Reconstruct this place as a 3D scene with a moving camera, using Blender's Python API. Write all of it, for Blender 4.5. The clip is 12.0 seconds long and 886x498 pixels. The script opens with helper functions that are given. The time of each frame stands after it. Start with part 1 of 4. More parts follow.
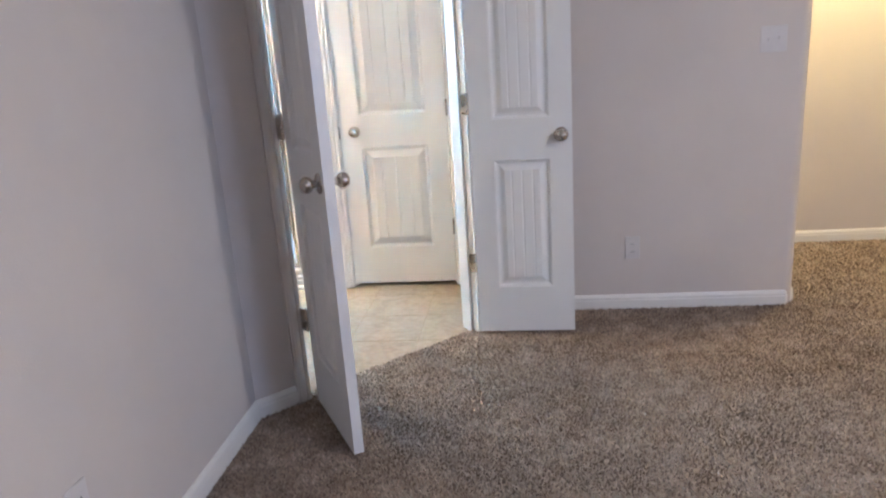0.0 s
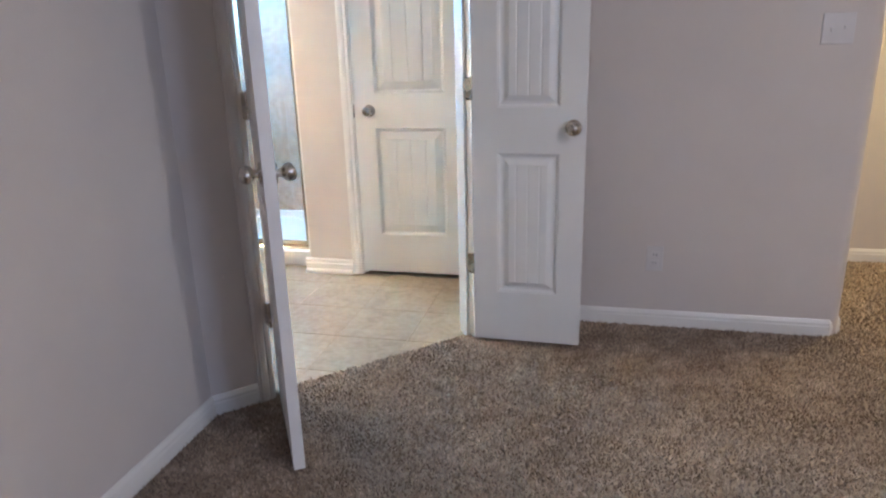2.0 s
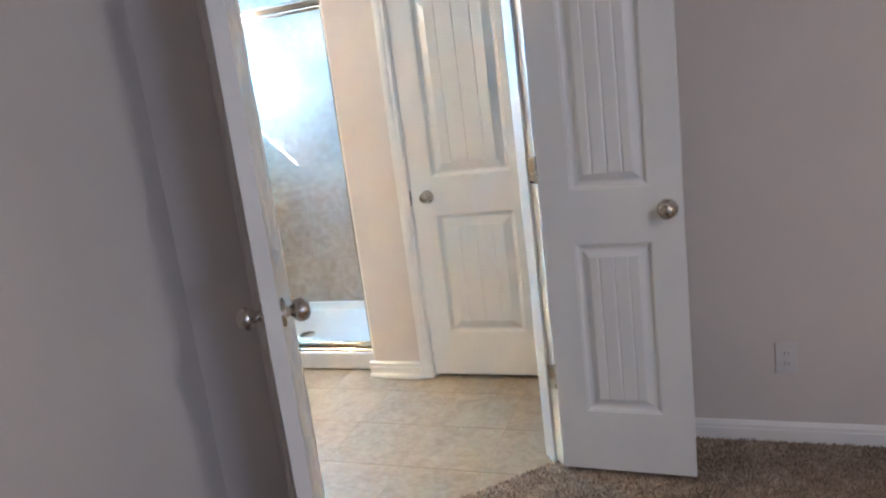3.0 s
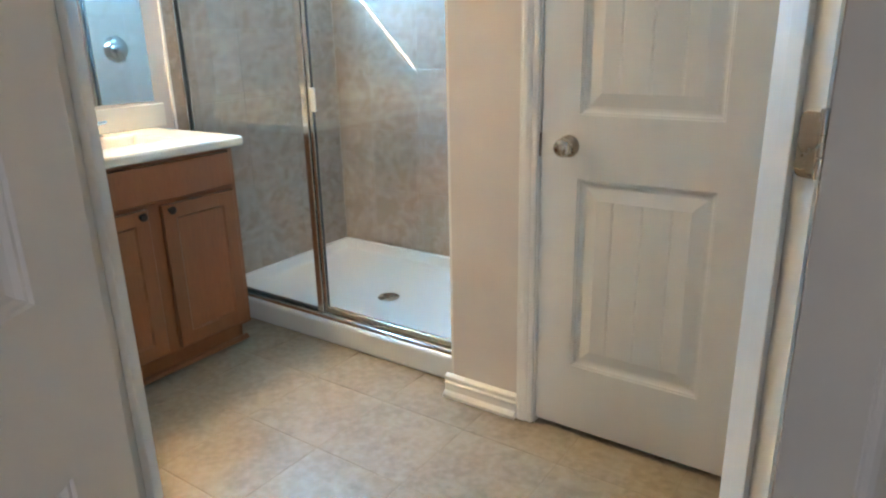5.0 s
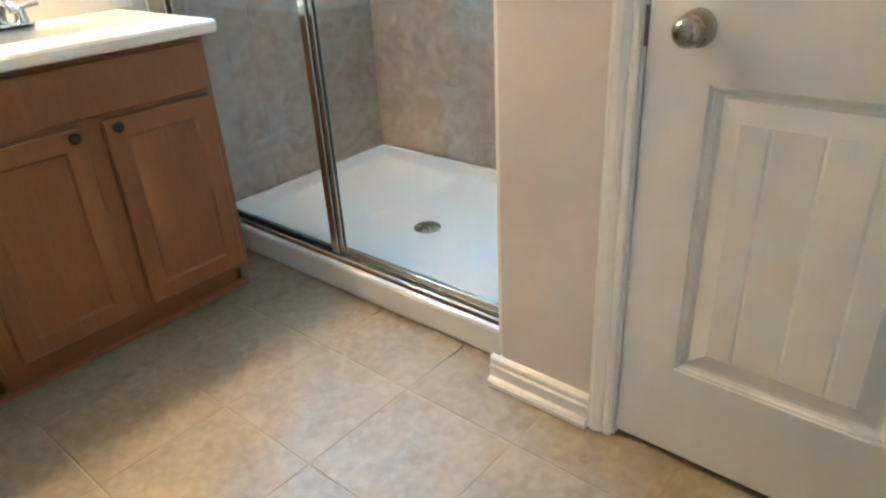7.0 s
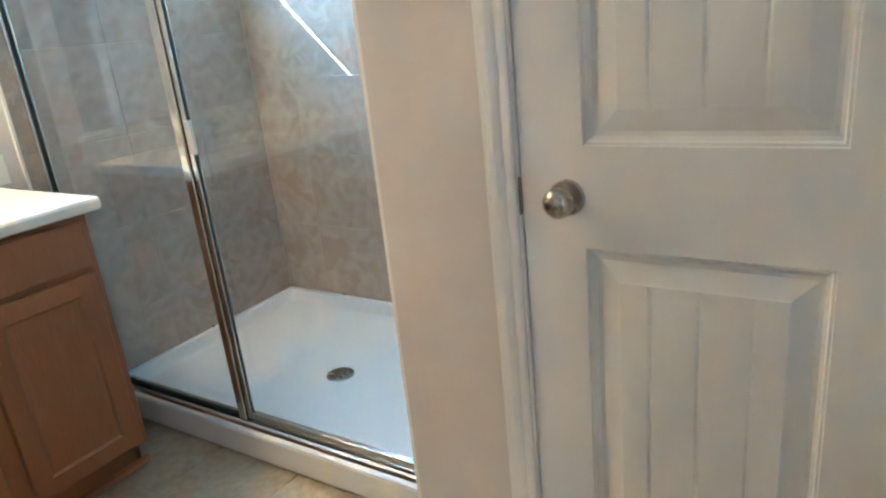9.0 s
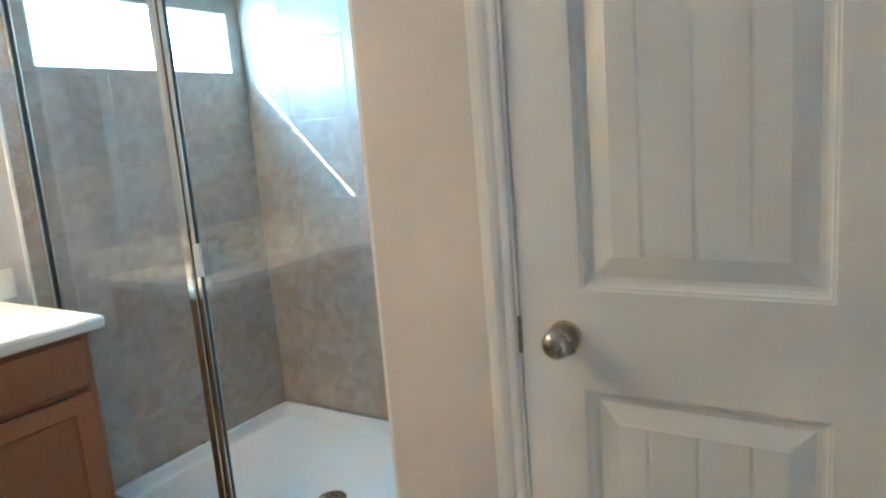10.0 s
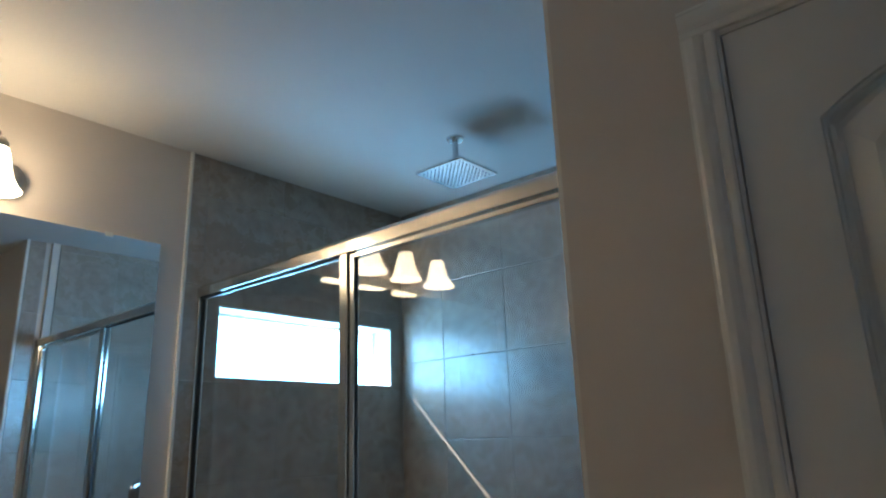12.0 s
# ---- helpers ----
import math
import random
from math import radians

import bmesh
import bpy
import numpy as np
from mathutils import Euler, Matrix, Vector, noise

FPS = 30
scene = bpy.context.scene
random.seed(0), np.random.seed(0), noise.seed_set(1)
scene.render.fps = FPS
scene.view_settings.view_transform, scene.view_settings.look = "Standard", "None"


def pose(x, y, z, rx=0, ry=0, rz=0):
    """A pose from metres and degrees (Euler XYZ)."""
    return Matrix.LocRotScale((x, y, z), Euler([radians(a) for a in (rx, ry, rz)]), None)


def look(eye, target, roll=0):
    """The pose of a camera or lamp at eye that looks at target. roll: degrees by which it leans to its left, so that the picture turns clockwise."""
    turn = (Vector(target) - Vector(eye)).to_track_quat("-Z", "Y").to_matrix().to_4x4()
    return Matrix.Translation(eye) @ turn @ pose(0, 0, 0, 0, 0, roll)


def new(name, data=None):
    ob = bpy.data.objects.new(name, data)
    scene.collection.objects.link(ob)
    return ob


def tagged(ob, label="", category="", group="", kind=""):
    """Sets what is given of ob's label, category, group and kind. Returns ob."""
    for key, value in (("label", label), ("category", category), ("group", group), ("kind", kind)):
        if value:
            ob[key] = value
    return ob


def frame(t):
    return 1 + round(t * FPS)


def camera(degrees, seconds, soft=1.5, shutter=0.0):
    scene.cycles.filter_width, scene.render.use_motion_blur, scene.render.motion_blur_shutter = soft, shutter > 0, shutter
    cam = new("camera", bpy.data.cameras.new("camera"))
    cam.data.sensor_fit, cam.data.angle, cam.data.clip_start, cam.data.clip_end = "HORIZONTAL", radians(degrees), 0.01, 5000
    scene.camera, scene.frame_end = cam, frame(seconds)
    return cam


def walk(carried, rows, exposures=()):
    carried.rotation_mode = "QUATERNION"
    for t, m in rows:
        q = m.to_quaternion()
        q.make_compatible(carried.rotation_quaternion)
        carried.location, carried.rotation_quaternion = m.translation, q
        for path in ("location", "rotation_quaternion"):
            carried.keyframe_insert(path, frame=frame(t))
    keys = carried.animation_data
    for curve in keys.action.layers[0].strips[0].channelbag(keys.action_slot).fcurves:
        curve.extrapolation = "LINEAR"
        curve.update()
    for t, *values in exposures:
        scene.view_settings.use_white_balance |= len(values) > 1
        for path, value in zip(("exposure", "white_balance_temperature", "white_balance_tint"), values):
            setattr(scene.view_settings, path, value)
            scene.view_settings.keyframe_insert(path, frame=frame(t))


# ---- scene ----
cam = camera(66.7, 12.0, soft=2.2)
PATH = [
    (0, (0.376, -0.002, 1.28), (0.148, 1.913, 0.751), -3.9),
    (0.5, (0.311, 0.075, 1.286), (0.161, 2.021, 0.848), -4.6),
    (1, (0.345, 0.139, 1.275), (0.25, 2.073, 0.772), -4.0),
    (1.5, (0.598, 0.211, 1.292), (0.317, 2.129, 0.799), 2.9),
    (2, (0.679, 0.328, 1.289), (0.235, 2.186, 0.697), -1.6),
    (2.5, (0.642, 0.566, 1.334), (0.109, 2.438, 0.874), -6.3),
    (2.7, (0.647, 0.666, 1.346), (0.046, 2.529, 0.936), -6.5),
    (4.3, (0.476, 1.649, 1.273), (-0.558, 3.293, 0.795), -6.4),
    (4.5, (0.409, 1.767, 1.279), (-0.621, 3.411, 0.79), -1.0),
    (5, (0.259, 2.044, 1.252), (-0.833, 3.604, 0.642), -1.3),
    (5.5, (0.146, 2.329, 1.21), (-0.836, 3.925, 0.511), -2.0),
    (6, (0.093, 2.508, 1.204), (-1.155, 3.869, 0.435), 2.7),
    (6.5, (-0.063, 2.603, 1.154), (-1.336, 3.884, 0.294), 1.0),
    (6.7, (-0.114, 2.635, 1.14), (-1.348, 3.909, 0.216), -1.3),
    (8.3, (-0.092, 2.755, 1.209), (-1.119, 4.277, 0.417), -5.9),
    (8.5, (-0.095, 2.755, 1.222), (-1.141, 4.295, 0.49), -6.5),
    (9, (-0.1, 2.764, 1.25), (-1.155, 4.338, 0.609), -6.1),
    (9.5, (-0.1, 2.759, 1.288), (-1.161, 4.384, 0.804), -5.3),
    (10, (-0.093, 2.747, 1.317), (-1.157, 4.405, 0.974), -4.6),
    (10.5, (-0.09, 2.724, 1.39), (-1.156, 4.406, 1.207), -3.5),
    (11, (-0.086, 2.689, 1.379), (-1.2, 4.343, 1.528), -3.5),
    (11.5, (-0.178, 2.639, 1.409), (-1.379, 4.202, 1.746), -3.3),
    (12, (-0.346, 2.771, 1.406), (-1.603, 4.226, 1.955), -1.9),
]
EXPOSURES = [(0.0, 4.65, 6250, 12), (1.0, 4.42, 6250, 12), (2.5, 4.26, 6450, 12), (4.5, 3.55, 6850, 8), (5.5, 3.58, 7250, 10), (6.5, 3.65, 7400, 11), (8.5, 3.55, 6950, 8), (9.5, 3.48, 6800, 8), (10.5, 2.95, 6550, 5), (11.0, 2.05, 6500, 6), (11.5, 1.52, 6700, 8), (12.0, 1.1, 6700, 9)]
walk(cam, [(t, look(eye, target, roll)) for t, eye, target, roll in PATH], EXPOSURES)

# ---- light ----
SUN_WAY = Vector((0.86, 1.0, -0.875)).normalized()
world = bpy.data.worlds.new("world")
scene.world = world
world.use_nodes = True
wn = world.node_tree
sky = wn.nodes.new("ShaderNodeTexSky")
sky.sky_type = "NISHITA"
sky.sun_disc = False
sky.sun_elevation = math.asin(-SUN_WAY.z)
sky.sun_rotation = math.atan2(-SUN_WAY.x, -SUN_WAY.y)
bg = wn.nodes["Background"]
bg.inputs["Strength"].default_value = 0.05
wn.links.new(sky.outputs["Color"], bg.inputs["Color"])
sun = new("sun", bpy.data.lights.new("sun", "SUN"))
sun.data.energy = 5.0
sun.data.angle = radians(0.53)
sun.data.color = (1.0, 0.97, 0.94)
sun.matrix_world = look((0, 0, 0), SUN_WAY)


def window_light(name, eye, target, w, h, watts, colour):
    """An area lamp that stands in for skylight through a window's opening."""
    ob = new(name, bpy.data.lights.new(name, "AREA"))
    ob.data.shape = "RECTANGLE"
    ob.data.size, ob.data.size_y = w, h
    ob.data.energy, ob.data.color = watts, colour
    ob.matrix_world = look(eye, target)
    return ob


# Daylight fill at an assumed window, out of view in the east wall.
window_light("added_east_daylight", (4.17, -1.45, 1.4), (0.0, -1.45, 1.3), 1.1, 1.1, 2.7, (0.48, 0.61, 1.0))
window_light("shower_window_daylight", (-2.58, 4.445, 1.766), (-1.5, 4.445, 1.756), 0.8, 0.22, 6.8, (0.15, 0.52, 1.0))

# ---- materials ----


def material(name, base, rough=0.5, metal=0.0, spots=None, scale=6.0, grain=None, bump=0.0, bump_scale=200.0, vary=0.0, stretch=(1, 1, 1), coat=0.0, contrast=(0.35, 0.65), detail=5.0, distort=0.0):
    """Principled surface: base colour, blotches of a second colour at one scale, fine grain at another, relief and gloss that varies."""
    m = bpy.data.materials.new(name)
    m.use_nodes = True
    nt = m.node_tree
    N, L = nt.nodes, nt.links
    b = N["Principled BSDF"]
    b.inputs["Roughness"].default_value = rough
    b.inputs["Metallic"].default_value = metal
    b.inputs["Coat Weight"].default_value = coat
    tc = N.new("ShaderNodeTexCoord")
    mp = N.new("ShaderNodeMapping")
    mp.inputs["Scale"].default_value = stretch
    L.new(tc.outputs["Object"], mp.inputs["Vector"])
    vec = mp.outputs["Vector"]
    info = N.new("ShaderNodeObjectInfo")
    if vary:
        add = N.new("ShaderNodeVectorMath")
        add.operation = "MULTIPLY_ADD"
        comb = N.new("ShaderNodeCombineXYZ")
        for k in range(3):
            L.new(info.outputs["Random"], comb.inputs[k])
        add.inputs[1].default_value = (37.0, 53.0, 71.0)
        L.new(comb.outputs[0], add.inputs[0])
        L.new(vec, add.inputs[2])
        vec = add.outputs[0]
    n1 = N.new("ShaderNodeTexNoise")
    n1.inputs["Scale"].default_value = scale
    n1.inputs["Detail"].default_value = detail
    n1.inputs["Roughness"].default_value = 0.62
    n1.inputs["Distortion"].default_value = distort
    L.new(vec, n1.inputs["Vector"])
    rmp = N.new("ShaderNodeMapRange")
    rmp.inputs["From Min"].default_value, rmp.inputs["From Max"].default_value = contrast
    L.new(n1.outputs["Fac"], rmp.inputs["Value"])
    mix = N.new("ShaderNodeMix")
    mix.data_type = "RGBA"
    mix.inputs[6].default_value = (*base, 1)
    mix.inputs[7].default_value = (*(spots or [c * 0.93 for c in base]), 1)
    L.new(rmp.outputs["Result"], mix.inputs[0])
    col = mix.outputs[2]
    n2 = N.new("ShaderNodeTexNoise")
    n2.inputs["Scale"].default_value = bump_scale
    n2.inputs["Detail"].default_value = 3.0
    L.new(vec, n2.inputs["Vector"])
    if grain:
        mg = N.new("ShaderNodeMix")
        mg.data_type = "RGBA"
        rg = N.new("ShaderNodeMapRange")
        rg.inputs["From Min"].default_value, rg.inputs["From Max"].default_value = 0.4, 0.75
        rg.inputs["To Max"].default_value = 0.7
        L.new(n2.outputs["Fac"], rg.inputs["Value"])
        L.new(rg.outputs["Result"], mg.inputs[0])
        L.new(col, mg.inputs[6])
        mg.inputs[7].default_value = (*grain, 1)
        col = mg.outputs[2]
    if vary:
        hsv = N.new("ShaderNodeHueSaturation")
        rv = N.new("ShaderNodeMapRange")
        rv.inputs["To Min"].default_value, rv.inputs["To Max"].default_value = 1 - vary, 1 + vary
        L.new(info.outputs["Random"], rv.inputs["Value"])
        L.new(rv.outputs["Result"], hsv.inputs["Value"])
        L.new(col, hsv.inputs["Color"])
        col = hsv.outputs["Color"]
    L.new(col, b.inputs["Base Color"])
    rr = N.new("ShaderNodeMapRange")
    rr.inputs["To Min"].default_value, rr.inputs["To Max"].default_value = max(rough - 0.06, 0.02), min(rough + 0.06, 1)
    L.new(n1.outputs["Fac"], rr.inputs["Value"])
    L.new(rr.outputs["Result"], b.inputs["Roughness"])
    if bump:
        bp = N.new("ShaderNodeBump")
        bp.inputs["Strength"].default_value = bump
        bp.inputs["Distance"].default_value = 0.002
        L.new(n2.outputs["Fac"], bp.inputs["Height"])
        L.new(bp.outputs["Normal"], b.inputs["Normal"])
    return m


def glass(name, tint=(1, 1, 1)):
    m = bpy.data.materials.new(name)
    m.use_nodes = True
    b = m.node_tree.nodes["Principled BSDF"]
    b.inputs["Base Color"].default_value = (*tint, 1)
    b.inputs["Roughness"].default_value = 0.0
    b.inputs["IOR"].default_value = 1.5
    b.inputs["Transmission Weight"].default_value = 1.0
    return m


def glow(name, colour, strength):
    m = bpy.data.materials.new(name)
    m.use_nodes = True
    b = m.node_tree.nodes["Principled BSDF"]
    b.inputs["Base Color"].default_value = (0.85, 0.82, 0.76, 1)
    b.inputs["Emission Color"].default_value = (*colour, 1)
    b.inputs["Emission Strength"].default_value = strength
    return m


M_WALL = material("greige_wall_paint", (0.64, 0.58, 0.525), 0.75, spots=(0.605, 0.55, 0.50), scale=1.6, bump=0.25, bump_scale=160)
M_CEIL = material("ceiling_paint", (0.68, 0.66, 0.63), 0.85, spots=(0.64, 0.62, 0.6), scale=1.2, bump=0.3, bump_scale=110)
M_TRIM = material("white_trim_paint", (0.78, 0.76, 0.71), 0.38, spots=(0.74, 0.72, 0.67), scale=5, bump=0.06, bump_scale=120)
M_DOOR = material("white_door_paint", (0.76, 0.75, 0.715), 0.36, spots=(0.745, 0.735, 0.70), scale=3, bump=0.05, bump_scale=90, stretch=(4, 4, 0.6))
M_CARPET = material("brown_frieze_carpet", (0.235, 0.18, 0.132), 0.95, spots=(0.36, 0.285, 0.22), scale=40, bump=0.8, bump_scale=260, contrast=(0.4, 0.62))
M_TILE = material("beige_floor_tile", (0.325, 0.257, 0.171), 0.42, spots=(0.25, 0.196, 0.133), scale=8.5, distort=1.0, grain=(0.39, 0.32, 0.235), bump=0.06, bump_scale=38, vary=0.04, contrast=(0.38, 0.64), detail=10.0)
M_GROUT = material("grout", (0.29, 0.23, 0.16), 0.9, spots=(0.34, 0.27, 0.19), scale=20, bump=0.3)
M_WTILE = material("taupe_wall_tile", (0.35, 0.285, 0.232), 0.28, spots=(0.25, 0.2, 0.163), scale=7.5, distort=0.6, grain=(0.42, 0.355, 0.29), bump=0.04, bump_scale=22, vary=0.05, contrast=(0.42, 0.66), detail=5.0)
M_WTILE.node_tree.nodes["Principled BSDF"].inputs["Specular IOR Level"].default_value = 0.75
M_WGROUT = material("wall_grout", (0.36, 0.33, 0.29), 0.9, scale=20, bump=0.3)
M_PAN = material("white_acrylic", (0.65, 0.655, 0.64), 0.3, spots=(0.645, 0.65, 0.635), scale=4)
M_MARBLE = material("cultured_marble", (0.80, 0.76, 0.66), 0.22, spots=(0.76, 0.71, 0.61), scale=3, coat=0.2)
M_WOOD = material("stained_maple", (0.28, 0.102, 0.033), 0.42, spots=(0.305, 0.122, 0.047), scale=5, grain=(0.235, 0.088, 0.032), bump=0.08, bump_scale=42, stretch=(5, 5, 0.5), vary=0.05, contrast=(0.3, 0.7))
M_NICKEL = material("satin_nickel", (0.50, 0.455, 0.40), 0.27, 1.0, scale=20)
M_CHROME = material("chrome", (0.72, 0.72, 0.72), 0.1, 1.0, scale=20)
M_ALU = material("brushed_aluminium", (0.78, 0.755, 0.70), 0.14, 1.0, scale=12)
M_SATIN = material("satin_chrome", (0.80, 0.82, 0.84), 0.38, 1.0, scale=20)
M_BRONZE = material("dark_bronze", (0.06, 0.045, 0.035), 0.45, 0.8, scale=30)
M_RUBBER = material("black_gasket", (0.02, 0.02, 0.02), 0.6)
M_PLASTIC = material("white_plastic", (0.74, 0.73, 0.70), 0.35, scale=10)
M_ALMOND = material("wall_plate_plastic", (0.66, 0.63, 0.60), 0.4, scale=10)
M_SLOT = material("dark_slot", (0.03, 0.03, 0.03), 0.6)
M_MIRROR = bpy.data.materials.new("mirror_silver")
M_MIRROR.use_nodes = True
M_MIRROR.node_tree.nodes["Principled BSDF"].inputs["Base Color"].default_value = (0.86, 0.88, 0.87, 1)
M_MIRROR.node_tree.nodes["Principled BSDF"].inputs["Metallic"].default_value = 1.0
M_MIRROR.node_tree.nodes["Principled BSDF"].inputs["Roughness"].default_value = 0.0
M_GLASS = glass("shower_glass", (0.97, 0.97, 0.97))
M_PANE = glass("window_glass")
M_SHADE = glow("frosted_shade", (1.0, 0.80, 0.55), 6.8)
M_BULB = glow("warm_bulb", (1.0, 0.78, 0.50), 42.0)
M_HALL = glow("hall_lamp_glass", (1.0, 0.78, 0.36), 8.2)
# cool glow for the assumed bedroom lamp, which stays out of view
M_ADDED_LAMP = glow("added_lamp_glow", (0.92, 0.90, 0.98), 7.8)
M_GROUND = material("dry_lawn", (0.16, 0.15, 0.08), 0.95, spots=(0.2, 0.18, 0.11), scale=0.6, bump=0.5, bump_scale=30)

# ---- mesh helpers ----


def link(name, bm, mat, parent=None, m=None, smooth=False):
    me = bpy.data.meshes.new(name)
    bmesh.ops.recalc_face_normals(bm, faces=bm.faces[:])
    if smooth:
        for f in bm.faces:
            f.smooth = True
    bm.to_mesh(me)
    bm.free()
    if smooth:
        me.set_sharp_from_angle(angle=radians(40))
    me.materials.append(mat)
    ob = new(name, me)
    ob.parent = parent
    if m is not None:
        ob.matrix_basis = m
    return ob


def part(name, bm, mat, parent, label="", m=None, smooth=False):
    return tagged(link(name, bm, mat, parent, m, smooth), label)


def thing(name, label, category, m=None, group="", kind=""):
    ob = new(name)
    ob.empty_display_size = 0.05
    if m is not None:
        ob.matrix_basis = m
    return tagged(ob, label, category, group, kind)


def box(bm, x0, x1, y0, y1, z0, z1, bevel=0.0, seg=2):
    r = bmesh.ops.create_cube(bm, size=1.0)
    for v in r["verts"]:
        v.co = Vector((x0 if v.co.x < 0 else x1, y0 if v.co.y < 0 else y1, z0 if v.co.z < 0 else z1))
    if bevel:
        edges = list({e for v in r["verts"] for e in v.link_edges})
        bmesh.ops.bevel(bm, geom=edges, offset=bevel, segments=seg, affect="EDGES", profile=0.5)
    return bm


def boxes(*rows, bevel=0.0):
    bm = bmesh.new()
    for r in rows:
        box(bm, *r, bevel=bevel)
    return bm


def prism(bm, pts, z0, z1):
    lo = [bm.verts.new((x, y, z0)) for x, y in pts]
    hi = [bm.verts.new((x, y, z1)) for x, y in pts]
    bm.faces.new(hi)
    bm.faces.new(lo[::-1])
    n = len(pts)
    for k in range(n):
        bm.faces.new((lo[k], lo[(k + 1) % n], hi[(k + 1) % n], hi[k]))
    return bm


def prisms(*rows):
    bm = bmesh.new()
    for pts, z0, z1 in rows:
        prism(bm, pts, z0, z1)
    return bm


def lathe(bm, profile, m=Matrix(), n=24):
    """Turn (radius, height) pairs round z, then place by m."""
    rings = []
    for r, h in profile:
        if r < 1e-5:
            rings.append([bm.verts.new(m @ Vector((0, 0, h)))])
        else:
            rings.append([bm.verts.new(m @ Vector((r * math.cos(2 * math.pi * k / n), r * math.sin(2 * math.pi * k / n), h))) for k in range(n)])
    for a, b in zip(rings, rings[1:]):
        for k in range(n):
            q = [a[k % len(a)], a[(k + 1) % len(a)], b[(k + 1) % len(b)], b[k % len(b)]]
            q = list(dict.fromkeys(q))
            if len(q) > 2:
                bm.faces.new(q)
    return bm


def sweep(bm, profile, a, b, up=(0, 0, 1), out=None):
    """Run a closed profile of (outward, upward) pairs straight from a to b."""
    a, b, up = Vector(a), Vector(b), Vector(up)
    out = Vector(out)
    ra = [bm.verts.new(a + out * u + up * v) for u, v in profile]
    rb = [bm.verts.new(b + out * u + up * v) for u, v in profile]
    n = len(profile)
    for k in range(n):
        bm.faces.new((ra[k], ra[(k + 1) % n], rb[(k + 1) % n], rb[k]))
    bm.faces.new(ra)
    bm.faces.new(rb[::-1])
    return bm


def tube(bm, pts, r, n=12):
    pts = [Vector(p) for p in pts]
    rings = []
    for k, p in enumerate(pts):
        d = (pts[min(k + 1, len(pts) - 1)] - pts[max(k - 1, 0)]).normalized()
        q = d.to_track_quat("Z", "Y")
        rr = r[k] if isinstance(r, (list, tuple)) else r
        rings.append([bm.verts.new(p + q @ Vector((rr * math.cos(2 * math.pi * j / n), rr * math.sin(2 * math.pi * j / n), 0))) for j in range(n)])
    for a, b in zip(rings, rings[1:]):
        for j in range(n):
            bm.faces.new((a[j], a[(j + 1) % n], b[(j + 1) % n], b[j]))
    bm.faces.new(rings[0][::-1])
    bm.faces.new(rings[-1])
    return bm


# ---- plan ----
CEIL = 2.44
R2 = math.sqrt(0.5)
XL, YB, XR = -2.48, 4.94, -0.985   # shower: left wall, back wall, right wall
XC = -0.958                        # end of the closet wall
YF = 3.955                         # shower glass
YC = 3.835                         # wall with the closet door
YN = 3.335                         # bedroom wall with the switch
XW = -0.655                        # bedroom's left wall
WT = 0.115


def F(u):
    return (u - 1.45, u + 1.45)


def B(u):
    return (u - 1.45 - WT * R2, u + 1.45 + WT * R2)


def T(u):
    return (u - 1.481, u + 1.481)


UL, UR = 0.960, 1.611              # clear opening of the double door
JT = 0.018 * R2
OPEN_Z = 2.055


def structure(name, bm, mat, label, category):
    return tagged(link(name, bm, mat), label, category, kind="structure")


# walls
structure("wall_west_bedroom", prisms(([(XW, -3.1), (XW, 2.245), (-0.77, 2.2926), (-0.77, -3.1)], 0, CEIL)), M_WALL, "greige painted bedroom wall beside the double door", "wall")
structure("wall_angled", prisms(
    ([(XW, 2.245), F(UL - JT), B(UL - JT), (-0.77, 2.2926)], 0, CEIL),
    ([F(UR + JT), (0.435, YN), (0.387, YN + WT), (0.2, 3.263), B(UR + JT)], 0, CEIL),
    ([F(UL - JT), F(UR + JT), B(UR + JT), B(UL - JT)], OPEN_Z + 0.018, CEIL)), M_WALL, "greige painted angled wall around the double door opening", "wall")
XK, RK = 1.728, 0.055            # rounded outer corner of the bedroom wall
arc = [(XK - RK + RK * math.sin(a), YN + RK - RK * math.cos(a)) for a in [radians(k * 9) for k in range(11)]]
structure("wall_north_bedroom", prisms(([(0.435, YN)] + arc + [(XK, 4.46), (1.585, 4.46), (1.585, YN + WT), (0.387, YN + WT)], 0, CEIL)), M_WALL, "greige painted bedroom wall with rounded outer corner and switch plate", "wall")
structure("wall_hall", prisms(([(1.585, 4.46), (2.955, 4.46), (2.955, 6.0), (2.84, 6.0), (2.84, 4.575), (1.585, 4.575)], 0, CEIL)), M_WALL, "pale painted hall wall in warm light", "wall")
structure("wall_hall_end", prisms(([(2.84, 6.0), (4.315, 6.0), (4.315, 6.115), (2.84, 6.115)], 0, CEIL)), M_WALL, "plain painted end wall of the hall", "wall")
structure("wall_east", boxes((4.2, 4.315, -3.1, -2.05, 0, CEIL), (4.2, 4.315, -0.85, 6.0, 0, CEIL), (4.2, 4.315, -2.05, -0.85, 0, 0.8), (4.2, 4.315, -2.05, -0.85, 2.0, CEIL)), M_WALL, "greige bedroom wall with an opening for the added window", "wall")
structure("wall_south", boxes((-0.77, 4.315, -3.215, -3.1, 0, CEIL)), M_WALL, "plain greige bedroom wall", "wall")
structure("wall_closet", boxes((XC, -0.652, YC, YC + WT, 0, CEIL), (0.010, 0.315, YC, YC + WT, 0, CEIL), (-0.652, 0.010, YC, YC + WT, 2.058, CEIL)), M_WALL, "greige bathroom wall around the closet door", "wall")
